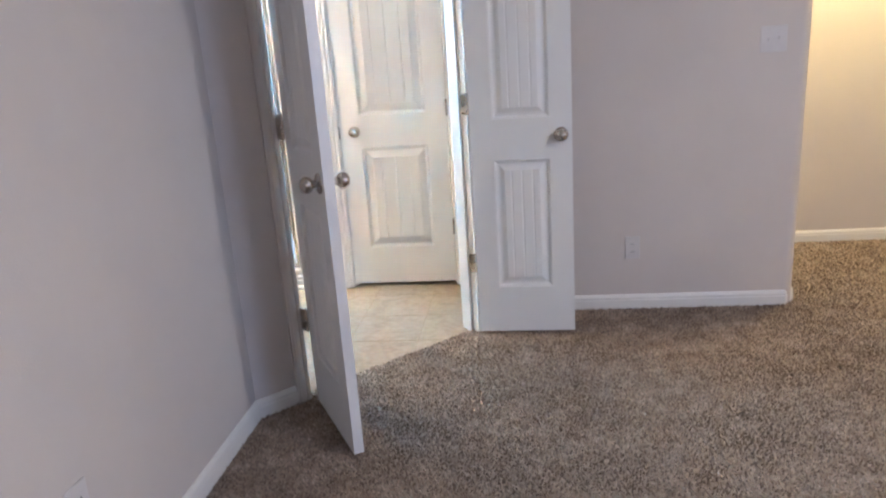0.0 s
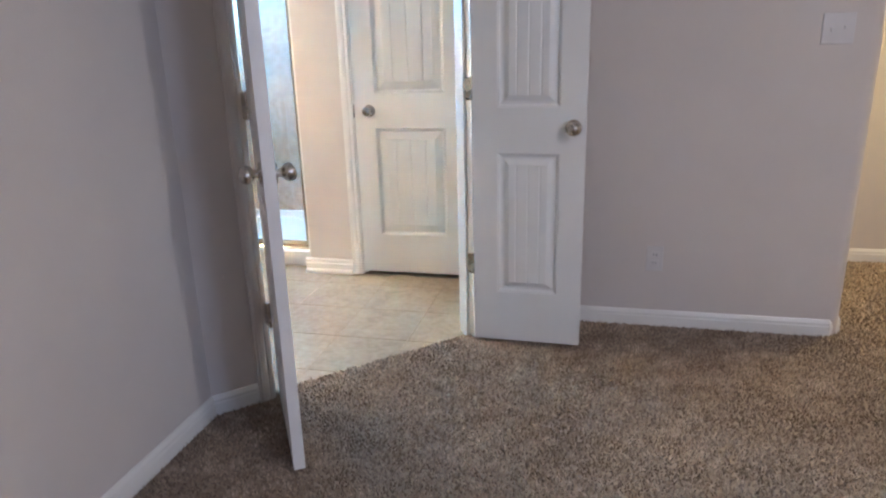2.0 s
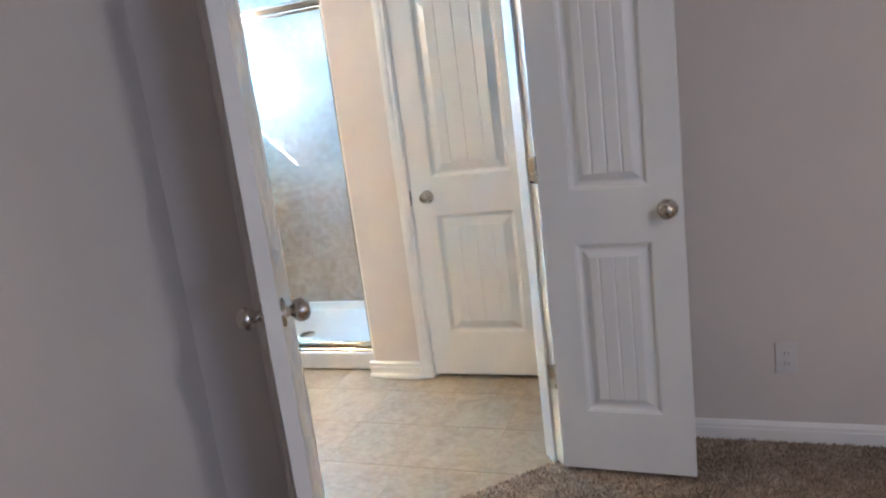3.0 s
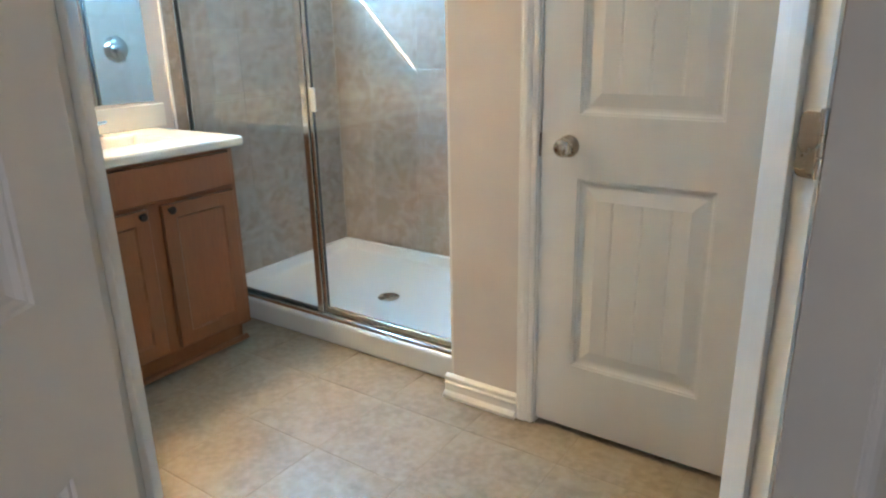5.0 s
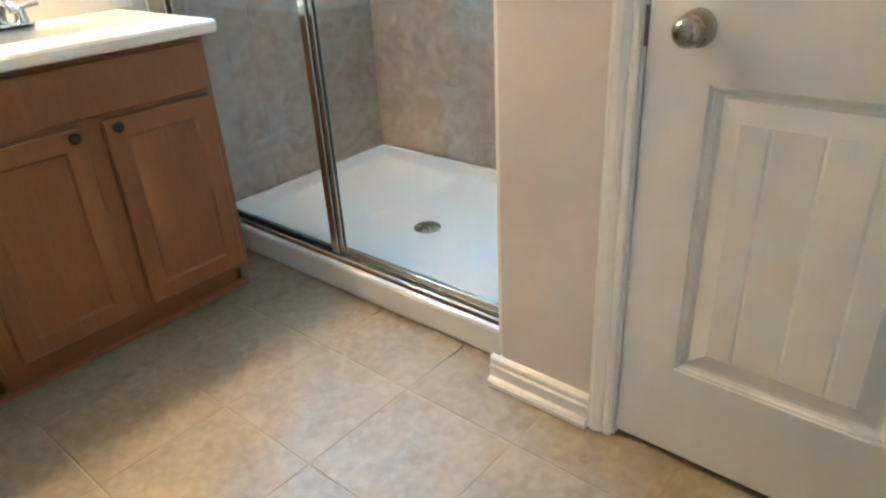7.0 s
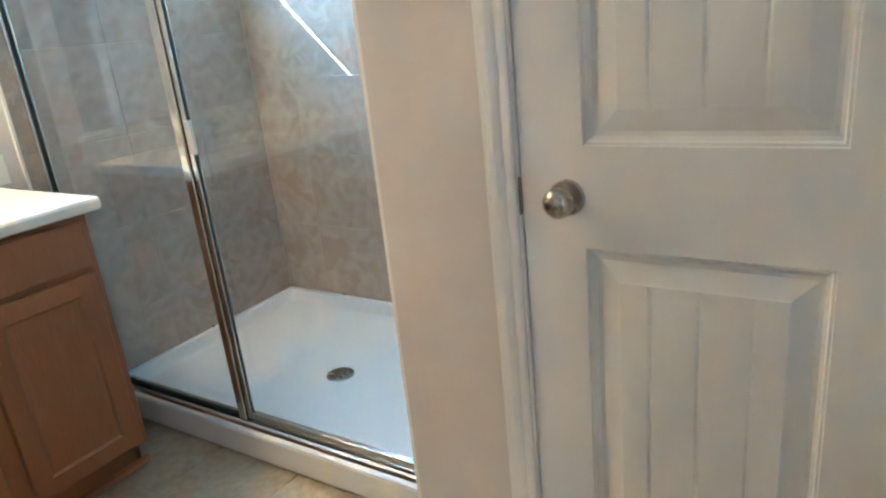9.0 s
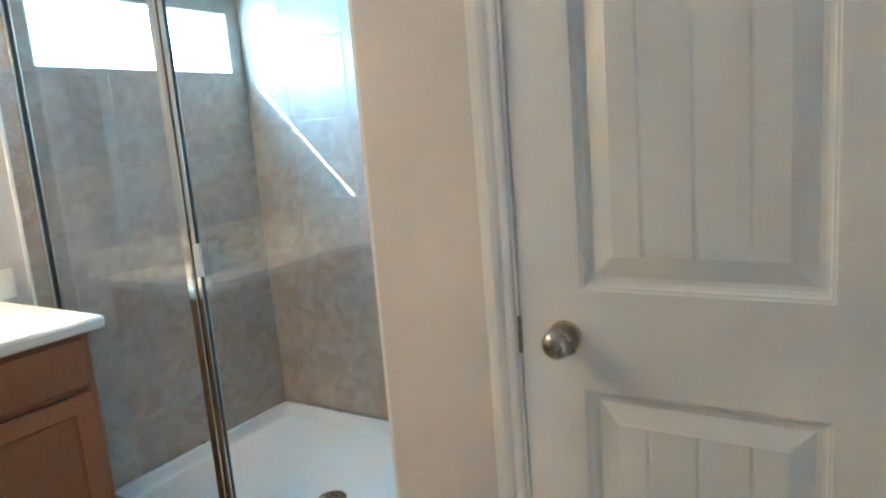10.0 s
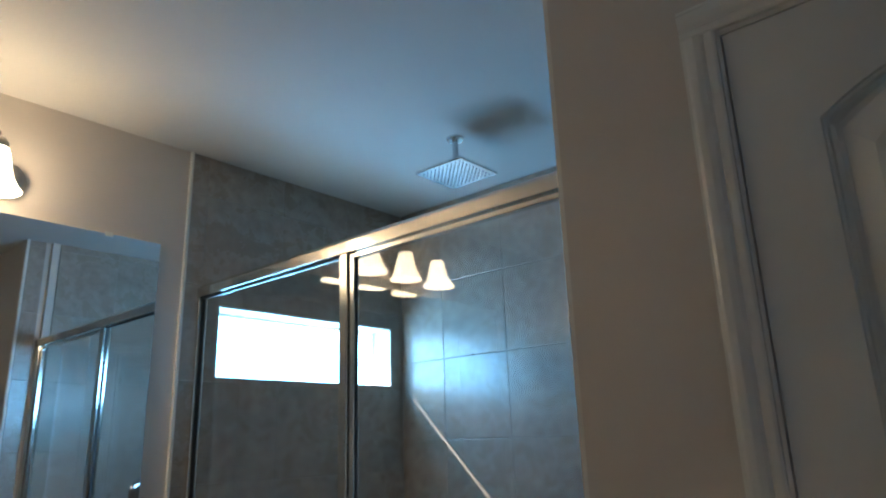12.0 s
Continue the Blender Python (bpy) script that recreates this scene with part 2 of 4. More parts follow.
structure("wall_shower_east", boxes((XR, -0.87, YC + WT, YB + 0.2, 0, CEIL)), M_WALL, "wall between shower and closet", "wall")
structure("wall_bath_east", boxes((0.2, 0.315, 3.264, YC, 0, CEIL)), M_WALL, "short painted bathroom wall beside the closet door", "wall")
structure("wall_closet_back", boxes((-0.87, 0.315, 4.9, 5.0, 0, CEIL), (0.2, 0.315, YC + WT, 4.9, 0, CEIL)), M_WALL, "plain closet wall", "wall")
WY0, WY1, WZ0, WZ1 = 4.02, 4.87, 1.642, 1.894
XO = XL - 0.233
structure("wall_west_bath", boxes((XO, XL - 0.008, 0.4, WY0, 0, CEIL), (XO, XL - 0.008, WY1, YB + 0.2, 0, CEIL), (XO, XL - 0.008, WY0, WY1, 0, WZ0), (XO, XL - 0.008, WY0, WY1, WZ1, CEIL)), M_WALL, "greige painted outer bathroom wall with a high window", "wall")
structure("wall_shower_back", boxes((XL - 0.008, XR, YB + 0.008, YB + 0.2, 0, CEIL)), M_WALL, "wall behind the shower tiles", "wall")
structure("wall_south_bath", boxes((XL - 0.008, -0.77, 0.4, 0.5, 0, CEIL)), M_WALL, "plain bathroom wall", "wall")
structure("ceiling", boxes((XO, 4.315, -3.215, 6.115, CEIL, CEIL + 0.12)), M_CEIL, "off-white painted flat ceiling", "ceiling")
structure("ground", boxes((-400, 400, -400, 400, -0.5, -0.12)), M_GROUND, "dry lawn around the house", "ground")
structure("floor_slab", boxes((XO, 4.315, -3.215, 6.115, -0.12, -0.012)), M_GROUT, "floor slab under tile and carpet", "floor")

# carpet
CARPET = [(XW, -3.1), (4.2, -3.1), (4.2, 6.0), (2.955, 6.0), (2.955, 4.46), (XK, 4.46), (XK, YN + RK), (XK - RK, YN), (0.435, YN), F(UR), T(UR), T(UL), F(UL), (XW, 2.245)]
carpet = structure("carpet", prisms((CARPET, -0.01, 0.006)), M_CARPET, "brown flecked frieze carpet over the bedroom floor", "carpet")

# ---- trim ----
BASE = [(0, 0), (0.014, 0), (0.014, 0.052), (0.012, 0.058), (0.012, 0.068), (0.007, 0.078), (0.004, 0.083), (0, 0.083)]


def baseboard(name, a, b, out, profile=BASE, z=0.0):
    """A skirting board along a wall's foot."""
    return structure(name, sweep(bmesh.new(), profile, (*a, z), (*b, z), out=out), M_TRIM, "white painted baseboard along the wall", "baseboard")


baseboard("baseboard", (XW, -3.1), (XW, 2.251), (1, 0, 0))
baseboard("baseboard", (XW, 2.245), F(UL - 0.045), (R2, -R2, 0))
baseboard("baseboard", F(UR + 0.045), (0.435, YN), (R2, -R2, 0))
baseboard("baseboard", (0.43, YN), (XK - RK + 0.006, YN), (0, -1, 0))
baseboard("baseboard", (XK - RK, YN), (XK, YN + RK), (R2, -R2, 0))
baseboard("baseboard", (XK, YN + RK - 0.006), (XK, 4.46), (1, 0, 0))
baseboard("baseboard", (XK, 4.46), (2.969, 4.46), (0, -1, 0))
baseboard("baseboard", (2.955, 4.46), (2.955, 6.0), (1, 0, 0))
BASE_B = [(0, 0), (0.030, 0), (0.030, 0.012), (0.024, 0.020), (0.015, 0.024), (0.015, 0.046), (0.018, 0.050), (0.018, 0.056), (0.013, 0.061), (0.013, 0.070), (0.016, 0.074), (0.014, 0.080), (0.006, 0.086), (0, 0.086)]
baseboard("baseboard", (XC - 0.03, YC), (-0.699, YC), (0, -1, 0), BASE_B)
baseboard("baseboard", (XC, YC), (XC, YF - 0.045), (-1, 0, 0), BASE_B)
baseboard("baseboard", (-0.77, 0.5), (-0.77, 2.25), (-1, 0, 0), BASE_B)
baseboard("baseboard", (XL - 0.008, 0.5), (XL - 0.008, 2.25), (1, 0, 0), BASE_B)

CASING = [(0, 0), (0.010, 0), (0.013, 0.004), (0.013, 0.014), (0.010, 0.018), (0.014, 0.024), (0.017, 0.034), (0.017, 0.046), (0.014, 0.052), (0.014, 0.057), (0, 0.057)]


def casing(name, parent, m, x0, x1, top, out, mat=M_TRIM):
    """Moulded casing round an opening in the local x-z plane: two legs and a head; profile grows away from the opening."""
    o = Vector((0, out, 0))
    for x, s in ((x0, -1), (x1, 1)):
        bm = sweep(bmesh.new(), [(u, s * v) for u, v in CASING], (x, 0, 0), (x, 0, top), up=(1, 0, 0), out=o)
        part(name, bm, mat, parent, m=m)
    part(name, sweep(bmesh.new(), CASING, (x0 - 0.057, 0, top), (x1 + 0.057, 0, top), up=(0, 0, 1), out=o), mat, parent, m=m)


# ---- doors ----
KNOB = [(0.0, 0.062), (0.012, 0.061), (0.020, 0.057), (0.0255, 0.049), (0.027, 0.041), (0.0255, 0.033), (0.021, 0.027), (0.014, 0.022), (0.0115, 0.016), (0.0125, 0.009), (0.030, 0.007), (0.0325, 0.004), (0.0325, 0.0)]


def ring(bm, loops):
    """Bridge closed loops of equal length."""
    vs = [[bm.verts.new(p) for p in lp] for lp in loops]
    for a, b in zip(vs, vs[1:]):
        for k in range(len(a)):
            bm.faces.new((a[k], a[(k + 1) % len(a)], b[(k + 1) % len(b)], b[k]))


def outline(x0, x1, z0, z1, arch, inset, y, n=14):
    """Panel outline, inset, with an arched head of the given rise."""
    x0, x1, z0 = x0 + inset, x1 - inset, z0 + inset
    c, h = (x0 + x1) / 2, (x1 - x0) / 2
    pts = [(x0, y, z0), (x1, y, z0)]
    for k in range(n + 1):
        x = x1 - (x1 - x0) * k / n
        pts.append((x, y, z1 - inset - arch * ((x - c) / h) ** 2))
    return pts


def panel_mesh(x0, x1, z0, z1, arch, face, s, planks=4):
    """A raised panel with plank grooves on one face; s: +1 or -1, the way the face looks along y."""
    bm = bmesh.new()
    inset = min(0.060, (x1 - x0) * 0.19)
    prof = [(0.0, 0.0), (0.002, -0.0035), (0.006, -0.0040), (0.009, -0.0100), (0.015, -0.0135), (0.023, -0.0140), (0.030, -0.0115), (inset - 0.003, -0.0025), (inset, -0.0010)]
    ring(bm, [outline(x0, x1, z0, z1, arch, i, face + s * d) for i, d in prof])
    i = inset
    fx0, fx1, fz0 = x0 + i, x1 - i, z0 + i
    c, h = (fx0 + fx1) / 2, (fx1 - fx0) / 2

    def top(x):
        return z1 - i - arch * ((x - c) / h) ** 2
    y, yg, g = face + s * -0.0010, face + s * -0.0040, 0.0050
    cuts = [fx0 + (fx1 - fx0) * q for q in (0.0, 0.19, 0.5, 0.81, 1.0)]
    for k in range(planks):
        a, b = cuts[k] + (g if k else 0), cuts[k + 1] - (g if k < planks - 1 else 0)
        pts = [(a, y, fz0), (b, y, fz0)] + [(b + (a - b) * j / 4, y, top(b + (a - b) * j / 4)) for j in range(5)]
        bm.faces.new([bm.verts.new(p) for p in pts])
        if k < planks - 1:
            xm = cuts[k + 1]
            for xa, xb, ya, yb in ((xm - g, xm, y, yg), (xm, xm + g, yg, y)):
                bm.faces.new([bm.verts.new(p) for p in ((xa, ya, fz0), (xb, yb, fz0), (xb, yb, top(xb)), (xa, ya, top(xa)))])
    return bm


def door_leaf(name, label, width, m, knob_x, hinge_x, planks=4, height=2.03, thick=0.035, stile=0.115, knob_z=0.925, latch=True):
    """A two-panel moulded plank door; local x across, y through, z up; faces at y = 0 and y = -thick."""
    d = thing(name, label, "door", m, kind="structure")
    px0, px1 = stile, width - stile
    zs = [(0.222, 0.822, 0.0), (1.004, 1.90, 0.07)]
    bm = bmesh.new()
    for y in (0.0, -thick):
        rows = [(0, px0, 0, height), (px1, width, 0, height), (px0, px1, 0, zs[0][0]), (px0, px1, zs[0][1], zs[1][0])]
        for a, b, c, e in rows:
            bm.faces.new([bm.verts.new(p) for p in ((a, y, c), (b, y, c), (b, y, e), (a, y, e))])
        c, h = (px0 + px1) / 2, (px1 - px0) / 2
        n = 14
        for k in range(n):
            xa, xb = px0 + (px1 - px0) * k / n, px0 + (px1 - px0) * (k + 1) / n
            za, zb = [zs[1][1] - zs[1][2] * ((x - c) / h) ** 2 for x in (xa, xb)]
            bm.faces.new([bm.verts.new(p) for p in ((xa, y, za), (xb, y, zb), (xb, y, height), (xa, y, height))])
    for q in (((0, 0, 0), (width, 0, 0), (width, -thick, 0), (0, -thick, 0)), ((0, 0, height), (width, 0, height), (width, -thick, height), (0, -thick, height)), ((0, 0, 0), (0, -thick, 0), (0, -thick, height), (0, 0, height)), ((width, 0, 0), (width, -thick, 0), (width, -thick, height), (width, 0, height))):
        bm.faces.new([bm.verts.new(p) for p in q])
    bmesh.ops.remove_doubles(bm, verts=bm.verts[:], dist=0.0002)
    part("slab", bm, M_DOOR, d)
    for z0, z1, arch in zs:
        for face, s in ((0.0, 1), (-thick, -1)):
            part("panel", panel_mesh(px0, px1, z0, z1, arch, face, s, planks), M_DOOR, d)
    for y, rx in ((0.0, -90), (-thick, 90)):
        part("knob", lathe(bmesh.new(), KNOB, pose(knob_x, y, knob_z, rx), 28), M_NICKEL, d, "satin nickel round door knob", smooth=True)
    if not latch:
        return d
    ex = width if knob_x > width / 2 else 0.0
    bm = boxes((ex - 0.0015, ex + 0.0015, -0.029, -0.006, knob_z - 0.028, knob_z + 0.028))
    lt = part("latch_plate", bm, M_NICKEL, d, "satin nickel latch plate")
    part("latch_bolt", boxes((ex - 0.004, ex + 0.008, -0.0235, -0.0115, knob_z - 0.008, knob_z + 0.008), bevel=0.002), M_NICKEL, lt)
    return d


def hinge(parent, m, jamb, leaf, w=0.034):
    """A butt hinge: barrel on z, a plate with screws at each of the two angles."""
    bm = bmesh.new()
    for k in range(3):
        lathe(bm, [(0, -0.044 + k * 0.03), (0.0058, -0.044 + k * 0.03), (0.0058, -0.0155 + k * 0.03), (0, -0.0155 + k * 0.03)], n=12)
    lathe(bm, [(0, 0.045), (0.0066, 0.045), (0.0066, 0.049), (0, 0.051)], n=12)
    h = part("hinge", bm, M_NICKEL, parent, "satin nickel butt hinge", m=m)
    for a, ww in ((jamb, w), (leaf, 0.030)):
        bm = bmesh.new()
        c = 0.010
        pts = [(0, -0.0445), (ww - c, -0.0445), (ww - c * 0.3, -0.0445 + c * 0.3), (ww, -0.0445 + c), (ww, 0.0445 - c), (ww - c * 0.3, 0.0445 - c * 0.3), (ww - c, 0.0445), (0, 0.0445)]
        prism(bm, pts, -0.0012, 0.0012)
        p = part("hinge_plate", bm, M_NICKEL, h, m=pose(0, 0, 0, 0, 0, a) @ pose(0, 0, 0, 90, 0, 0))
    return h


LEAF = 0.462
# left leaf: hinge at the opening's left jamb
lh = Vector((-0.417, 2.380, 0.024))
door_1 = door_leaf("door_1", "white two-panel plank door leaf standing open into the bedroom", LEAF, pose(*lh, 0, 0, -58.8), LEAF - 0.052, 0.0, planks=4, stile=0.1, latch=False)
for z in (0.335, 1.075, 1.83):
    hinge(door_1, pose(-0.004, -0.041, z), 194.8, 90, 0.058)
# right leaf: turned back along the bedroom wall
rh = Vector((0.172, 3.066, 0.024))
door_2 = door_leaf("door_2", "white two-panel plank door leaf folded back along the bedroom wall", LEAF - 0.012, pose(*rh, 0, 0, -1.5), LEAF - 0.060, 0.0, planks=4, stile=0.1, latch=False)
for z in (0.335, 1.075, 1.83):
    hinge(door_2, pose(-0.008, -0.012, z), 150, -20, 0.036)
# closet door
door_3 = door_leaf("door_3", "closed white two-panel plank closet door with arched upper panel", 0.622, pose(-0.632, YC + 0.035, 0.022), 0.086, 0.622, planks=4, stile=0.117, height=2.022, knob_z=0.914)
for z in (0.335, 1.02, 1.83):
    part("hinge", lathe(bmesh.new(), [(0, -0.045), (0.006, -0.045), (0.006, 0.045), (0.004, 0.05), (0, 0.05)], pose(0.6245, -0.040, z), 12), M_NICKEL, door_3, "satin nickel hinge barrel")
door_frame_3 = thing("door_frame_3", "white moulded casing and jambs around the closet door", "door frame", pose(0, YC, 0), kind="structure")
casing("casing", door_frame_3, None, -0.641, -0.001, 2.055, -1)
for a, b in ((-0.652, -0.635), (-0.007, 0.010)):
    part("jamb", boxes((a, b, -0.001, WT, 0, 2.058)), M_TRIM, door_frame_3)
part("jamb", boxes((-0.635, -0.007, -0.001, WT, 2.046, 2.058)), M_TRIM, door_frame_3)
part("strike_plate", boxes((-0.6365, -0.6335, -0.006, 0.028, 0.900, 0.970)), M_NICKEL, door_frame_3, "satin nickel strike plate")
for a, b in ((-0.635, -0.623), (-0.019, -0.007)):
    part("stop", boxes((a, b, 0.037, 0.075, 0, 2.046)), M_TRIM, door_frame_3)

# double door's frame: local x along the opening from its left end, y towards the bathroom
fm = pose(*F(UL), 0, 0, 0, 45)
OW = (UR - UL) / R2
door_frame_1 = thing("door_frame_1", "white jambs, stops and casing of the double door opening, bedroom casing toned for shade", "door frame", fm, kind="structure")
for a, b in ((-0.018, 0.0), (OW, OW + 0.018)):
    part("jamb", boxes((a, b, -0.001, WT + 0.001, 0, OPEN_Z + 0.018)), M_TRIM, door_frame_1)
part("jamb", boxes((0, OW, -0.001, WT + 0.001, OPEN_Z, OPEN_Z + 0.018)), M_TRIM, door_frame_1)
for a, b in ((0.0, 0.011), (OW - 0.011, OW)):
    part("stop", boxes((a, b, 0.042, 0.078, 0, OPEN_Z), bevel=0.002), M_TRIM, door_frame_1)
part("stop", boxes((0.011, OW - 0.011, 0.042, 0.078, OPEN_Z - 0.011, OPEN_Z), bevel=0.002), M_TRIM, door_frame_1)
# Bedroom-side casing takes the darker wall colour in place of its shade.
casing("casing", door_frame_1, pose(0, -0.001, 0), -0.006, OW + 0.006, OPEN_Z + 0.006, -1, M_WALL)
casing("casing", door_frame_1, pose(0, WT + 0.001, 0), -0.006, OW + 0.006, OPEN_Z + 0.006, 1)

# ---- shower ----
RIM, CURB = 0.085, 0.10
pan = thing("shower_pan", "white acrylic shower pan with raised rim and front curb", "shower pan", pose((XL + XR) / 2, (YF + YB) / 2, 0))
pw, pd = (XR - XL) / 2 - 0.002, (YB - YF) / 2 - 0.002
cx, cy = (XL + XR) / 2, (YF + YB) / 2


def rounded(hx, hy, r, z, n=6):
    pts = []
    for sx, sy, a0 in ((1, 1, 0), (-1, 1, 90), (-1, -1, 180), (1, -1, 270)):
        for k in range(n + 1):
            a = radians(a0 + 90 * k / n)
            pts.append((sx * (hx - r) + r * math.cos(a), sy * (hy - r) + r * math.sin(a), z))
    return pts


bm = bmesh.new()
dx, dy = -1.735 - cx, 4.42 - cy
hx, hy = pw, pd
loops = [rounded(hx, hy, 0.012, 0.0), rounded(hx, hy, 0.012, RIM - 0.004), rounded(hx - 0.004, hy - 0.004, 0.012, RIM), rounded(hx - 0.022, hy - 0.022, 0.02, RIM), rounded(hx - 0.026, hy - 0.026, 0.024, RIM - 0.003), rounded(hx - 0.034, hy - 0.034, 0.03, 0.040), rounded(hx - 0.040, hy - 0.040, 0.034, 0.033), rounded(hx - 0.050, hy - 0.050, 0.04, 0.030), rounded(hx - 0.10, hy - 0.10, 0.06, 0.0288)]
loops.append([(dx + 0.05 * math.cos(math.atan2(p[1] - dy, p[0] - dx)), dy + 0.05 * math.sin(math.atan2(p[1] - dy, p[0] - dx)), 0.020) for p in loops[-1]])
ring(bm, loops)
part("basin", bm, M_PAN, pan, smooth=True)
bm = boxes((XL + 0.004 - cx, XC - 0.001 - cx, YF - 0.044 - cy, YF + 0.045 - cy, 0, CURB), bevel=0.012)
part("curb", bm, M_PAN, pan, "white acrylic curb")
dr = part("drain", lathe(bmesh.new(), [(0.0, 0.0225), (0.046, 0.0225), (0.052, 0.021), (0.053, 0.018), (0, 0.018)], pose(dx, dy, 0.003), 32), M_NICKEL, pan, "round metal drain cover")
for a in range(8):
    part("slot", boxes((-0.003, 0.003, 0.014, 0.038, 0.0255, 0.0262)), M_SLOT, dr, m=pose(dx, dy, 0, 0, 0, 45 * a))
for x, y in ((-2.13 - cx, pd - 0.004), (-pw + 0.004, 4.45 - cy), (-pw + 0.004, pd - 0.004)):
    part("clip", lathe(bmesh.new(), [(0, 0.006), (0.006, 0.004), (0.007, 0), (0, 0)], pose(x, y, RIM), 10), M_BRONZE, pan, "dark fixing screw")

HEAD_Z = 1.91
PX = -1.712
enc = thing("shower_enclosure", "framed glass shower enclosure with silver frame, fixed pane and hinged door", "shower enclosure", pose(cx, YF, CURB))


def ebox(name, x0, x1, y0, y1, z0, z1, mat, parent, label="", bevel=0.003, o=(cx, CURB)):
    return part(name, boxes((x0 - o[0], x1 - o[0], y0, y1, z0 - o[1], z1 - o[1]), bevel=bevel), mat, parent, label)


head_p = [(-0.022, 0), (0.022, 0), (0.022, 0.030), (0.016, 0.040), (0.006, 0.045), (-0.006, 0.045), (-0.016, 0.040), (-0.022, 0.030)]
part("header_rail", sweep(bmesh.new(), head_p, (XL - cx, 0, HEAD_Z - CURB), (XC - 0.001 - cx, 0, HEAD_Z - CURB), out=(0, 1, 0)), M_ALU, enc, "polished silver header rail")
sill_p = [(-0.026, 0), (0.026, 0), (0.026, 0.020), (0.010, 0.024), (0.010, 0.014), (-0.014, 0.014), (-0.022, 0.010)]
part("sill_track", sweep(bmesh.new(), sill_p, (XL - cx, 0, 0), (XC - 0.001 - cx, 0, 0), out=(0, 1, 0)), M_ALU, enc, "polished silver sill track")
ebox("wall_jamb", XL, XL + 0.010, -0.018, 0.018, CURB + 0.02, HEAD_Z, M_ALU, enc)
ebox("wall_jamb", XR - 0.029, XC - 0.001, -0.018, 0.018, CURB + 0.02, HEAD_Z, M_ALU, enc)
ebox("post", PX - 0.020, PX + 0.012, -0.018, 0.018, CURB + 0.02, HEAD_Z, M_ALU, enc, "polished silver post")
ebox("gasket", XL + 0.010, XL + 0.014, -0.009, 0.009, CURB + 0.02, HEAD_Z, M_RUBBER, enc, "black glazing gasket", 0)
ebox("gasket", PX - 0.025, PX - 0.020, -0.006, 0.006, CURB + 0.02, HEAD_Z, M_RUBBER, enc, "black glazing gasket", 0)
ebox("gasket", XL + 0.014, PX - 0.025, -0.006, 0.006, CURB + 0.020, CURB + 0.028, M_RUBBER, enc, "black glazing gasket", 0)
ebox("gasket", XL + 0.014, PX - 0.025, -0.006, 0.006, HEAD_Z - 0.006, HEAD_Z, M_RUBBER, enc, "black glazing gasket", 0)
pane = ebox("fixed_pane", XL + 0.011, PX - 0.019, -0.003, 0.003, CURB + 0.021, HEAD_Z + 0.01, M_GLASS, enc, "clear glass fixed pane", 0)
pane.visible_shadow = False
D0, D1 = PX + 0.016, XR - 0.034
sdoor = ebox("shower_door", D0 + 0.006, D1 - 0.006, -0.003, 0.003, CURB + 0.04, HEAD_Z - 0.016, M_GLASS, enc, "clear glass hinged shower door", 0)
sdoor.visible_shadow = False
for r in ((D0, D0 + 0.016, CURB + 0.026, HEAD_Z - 0.004), (D1 - 0.014, D1, CURB + 0.026, HEAD_Z - 0.004), (D0 + 0.016, D1 - 0.014, CURB + 0.026, CURB + 0.048), (D0 + 0.016, D1 - 0.014, HEAD_Z - 0.018, HEAD_Z - 0.004)):
    ebox("door_rail", r[0], r[1], -0.011, 0.011, r[2], r[3], M_ALU, sdoor, "slim silver door rail", 0.002)
ebox("gasket", D1 + 0.0005, D1 + 0.0035, -0.008, 0.008, CURB + 0.026, HEAD_Z - 0.004, M_RUBBER, sdoor, "black door seal", 0)
ebox("gasket", D0 + 0.016, D0 + 0.0185, -0.005, 0.005, CURB + 0.048, HEAD_Z - 0.018, M_RUBBER, sdoor, "black glazing gasket", 0)
bm = boxes((D0 + 0.036 - cx, D0 + 0.060 - cx, -0.034, -0.028, 0.975 - CURB, 1.065 - CURB), bevel=0.0025)
box(bm, D0 + 0.032 - cx, D0 + 0.038 - cx, -0.034, -0.010, 0.975 - CURB, 1.065 - CURB, bevel=0.002)
part("pull_handle", bm, M_SATIN, sdoor, "chrome pull handle")

# shower head on the ceiling
sh = thing("rain_shower", "square chrome rain shower head hung from the ceiling", "shower head", pose(-1.737, 4.467, CEIL))
part("flange", lathe(bmesh.new(), [(0, -0.012), (0.026, -0.012), (0.031, -0.006), (0.031, 0.0), (0, 0.0)], n=28), M_CHROME, sh, smooth=False)
part("arm", tube(bmesh.new(), [(0, 0, -0.01), (0, 0, -0.06), (0, 0, -0.118)], 0.0105, 16), M_CHROME, sh, smooth=True)
part("ball_joint", lathe(bmesh.new(), [(0, -0.100), (0.014, -0.102), (0.018, -0.112), (0.016, -0.122), (0.022, -0.128), (0, -0.128)], n=20), M_CHROME, sh, smooth=True)
plate = part("plate", boxes((-0.102, 0.102, -0.102, 0.102, -0.139, -0.128), bevel=0.003), M_CHROME, sh, "thin square chrome plate")
nozzle = bmesh.new()
for i in range(10):
    for j in range(10):
        lathe(nozzle, [(0.0, -0.1425), (0.0022, -0.1425), (0.003, -0.1385)], pose(-0.081 + 0.018 * i, -0.081 + 0.018 * j, 0), 6)
part("nozzles", nozzle, M_SLOT, plate, "small dark rubber nozzles")

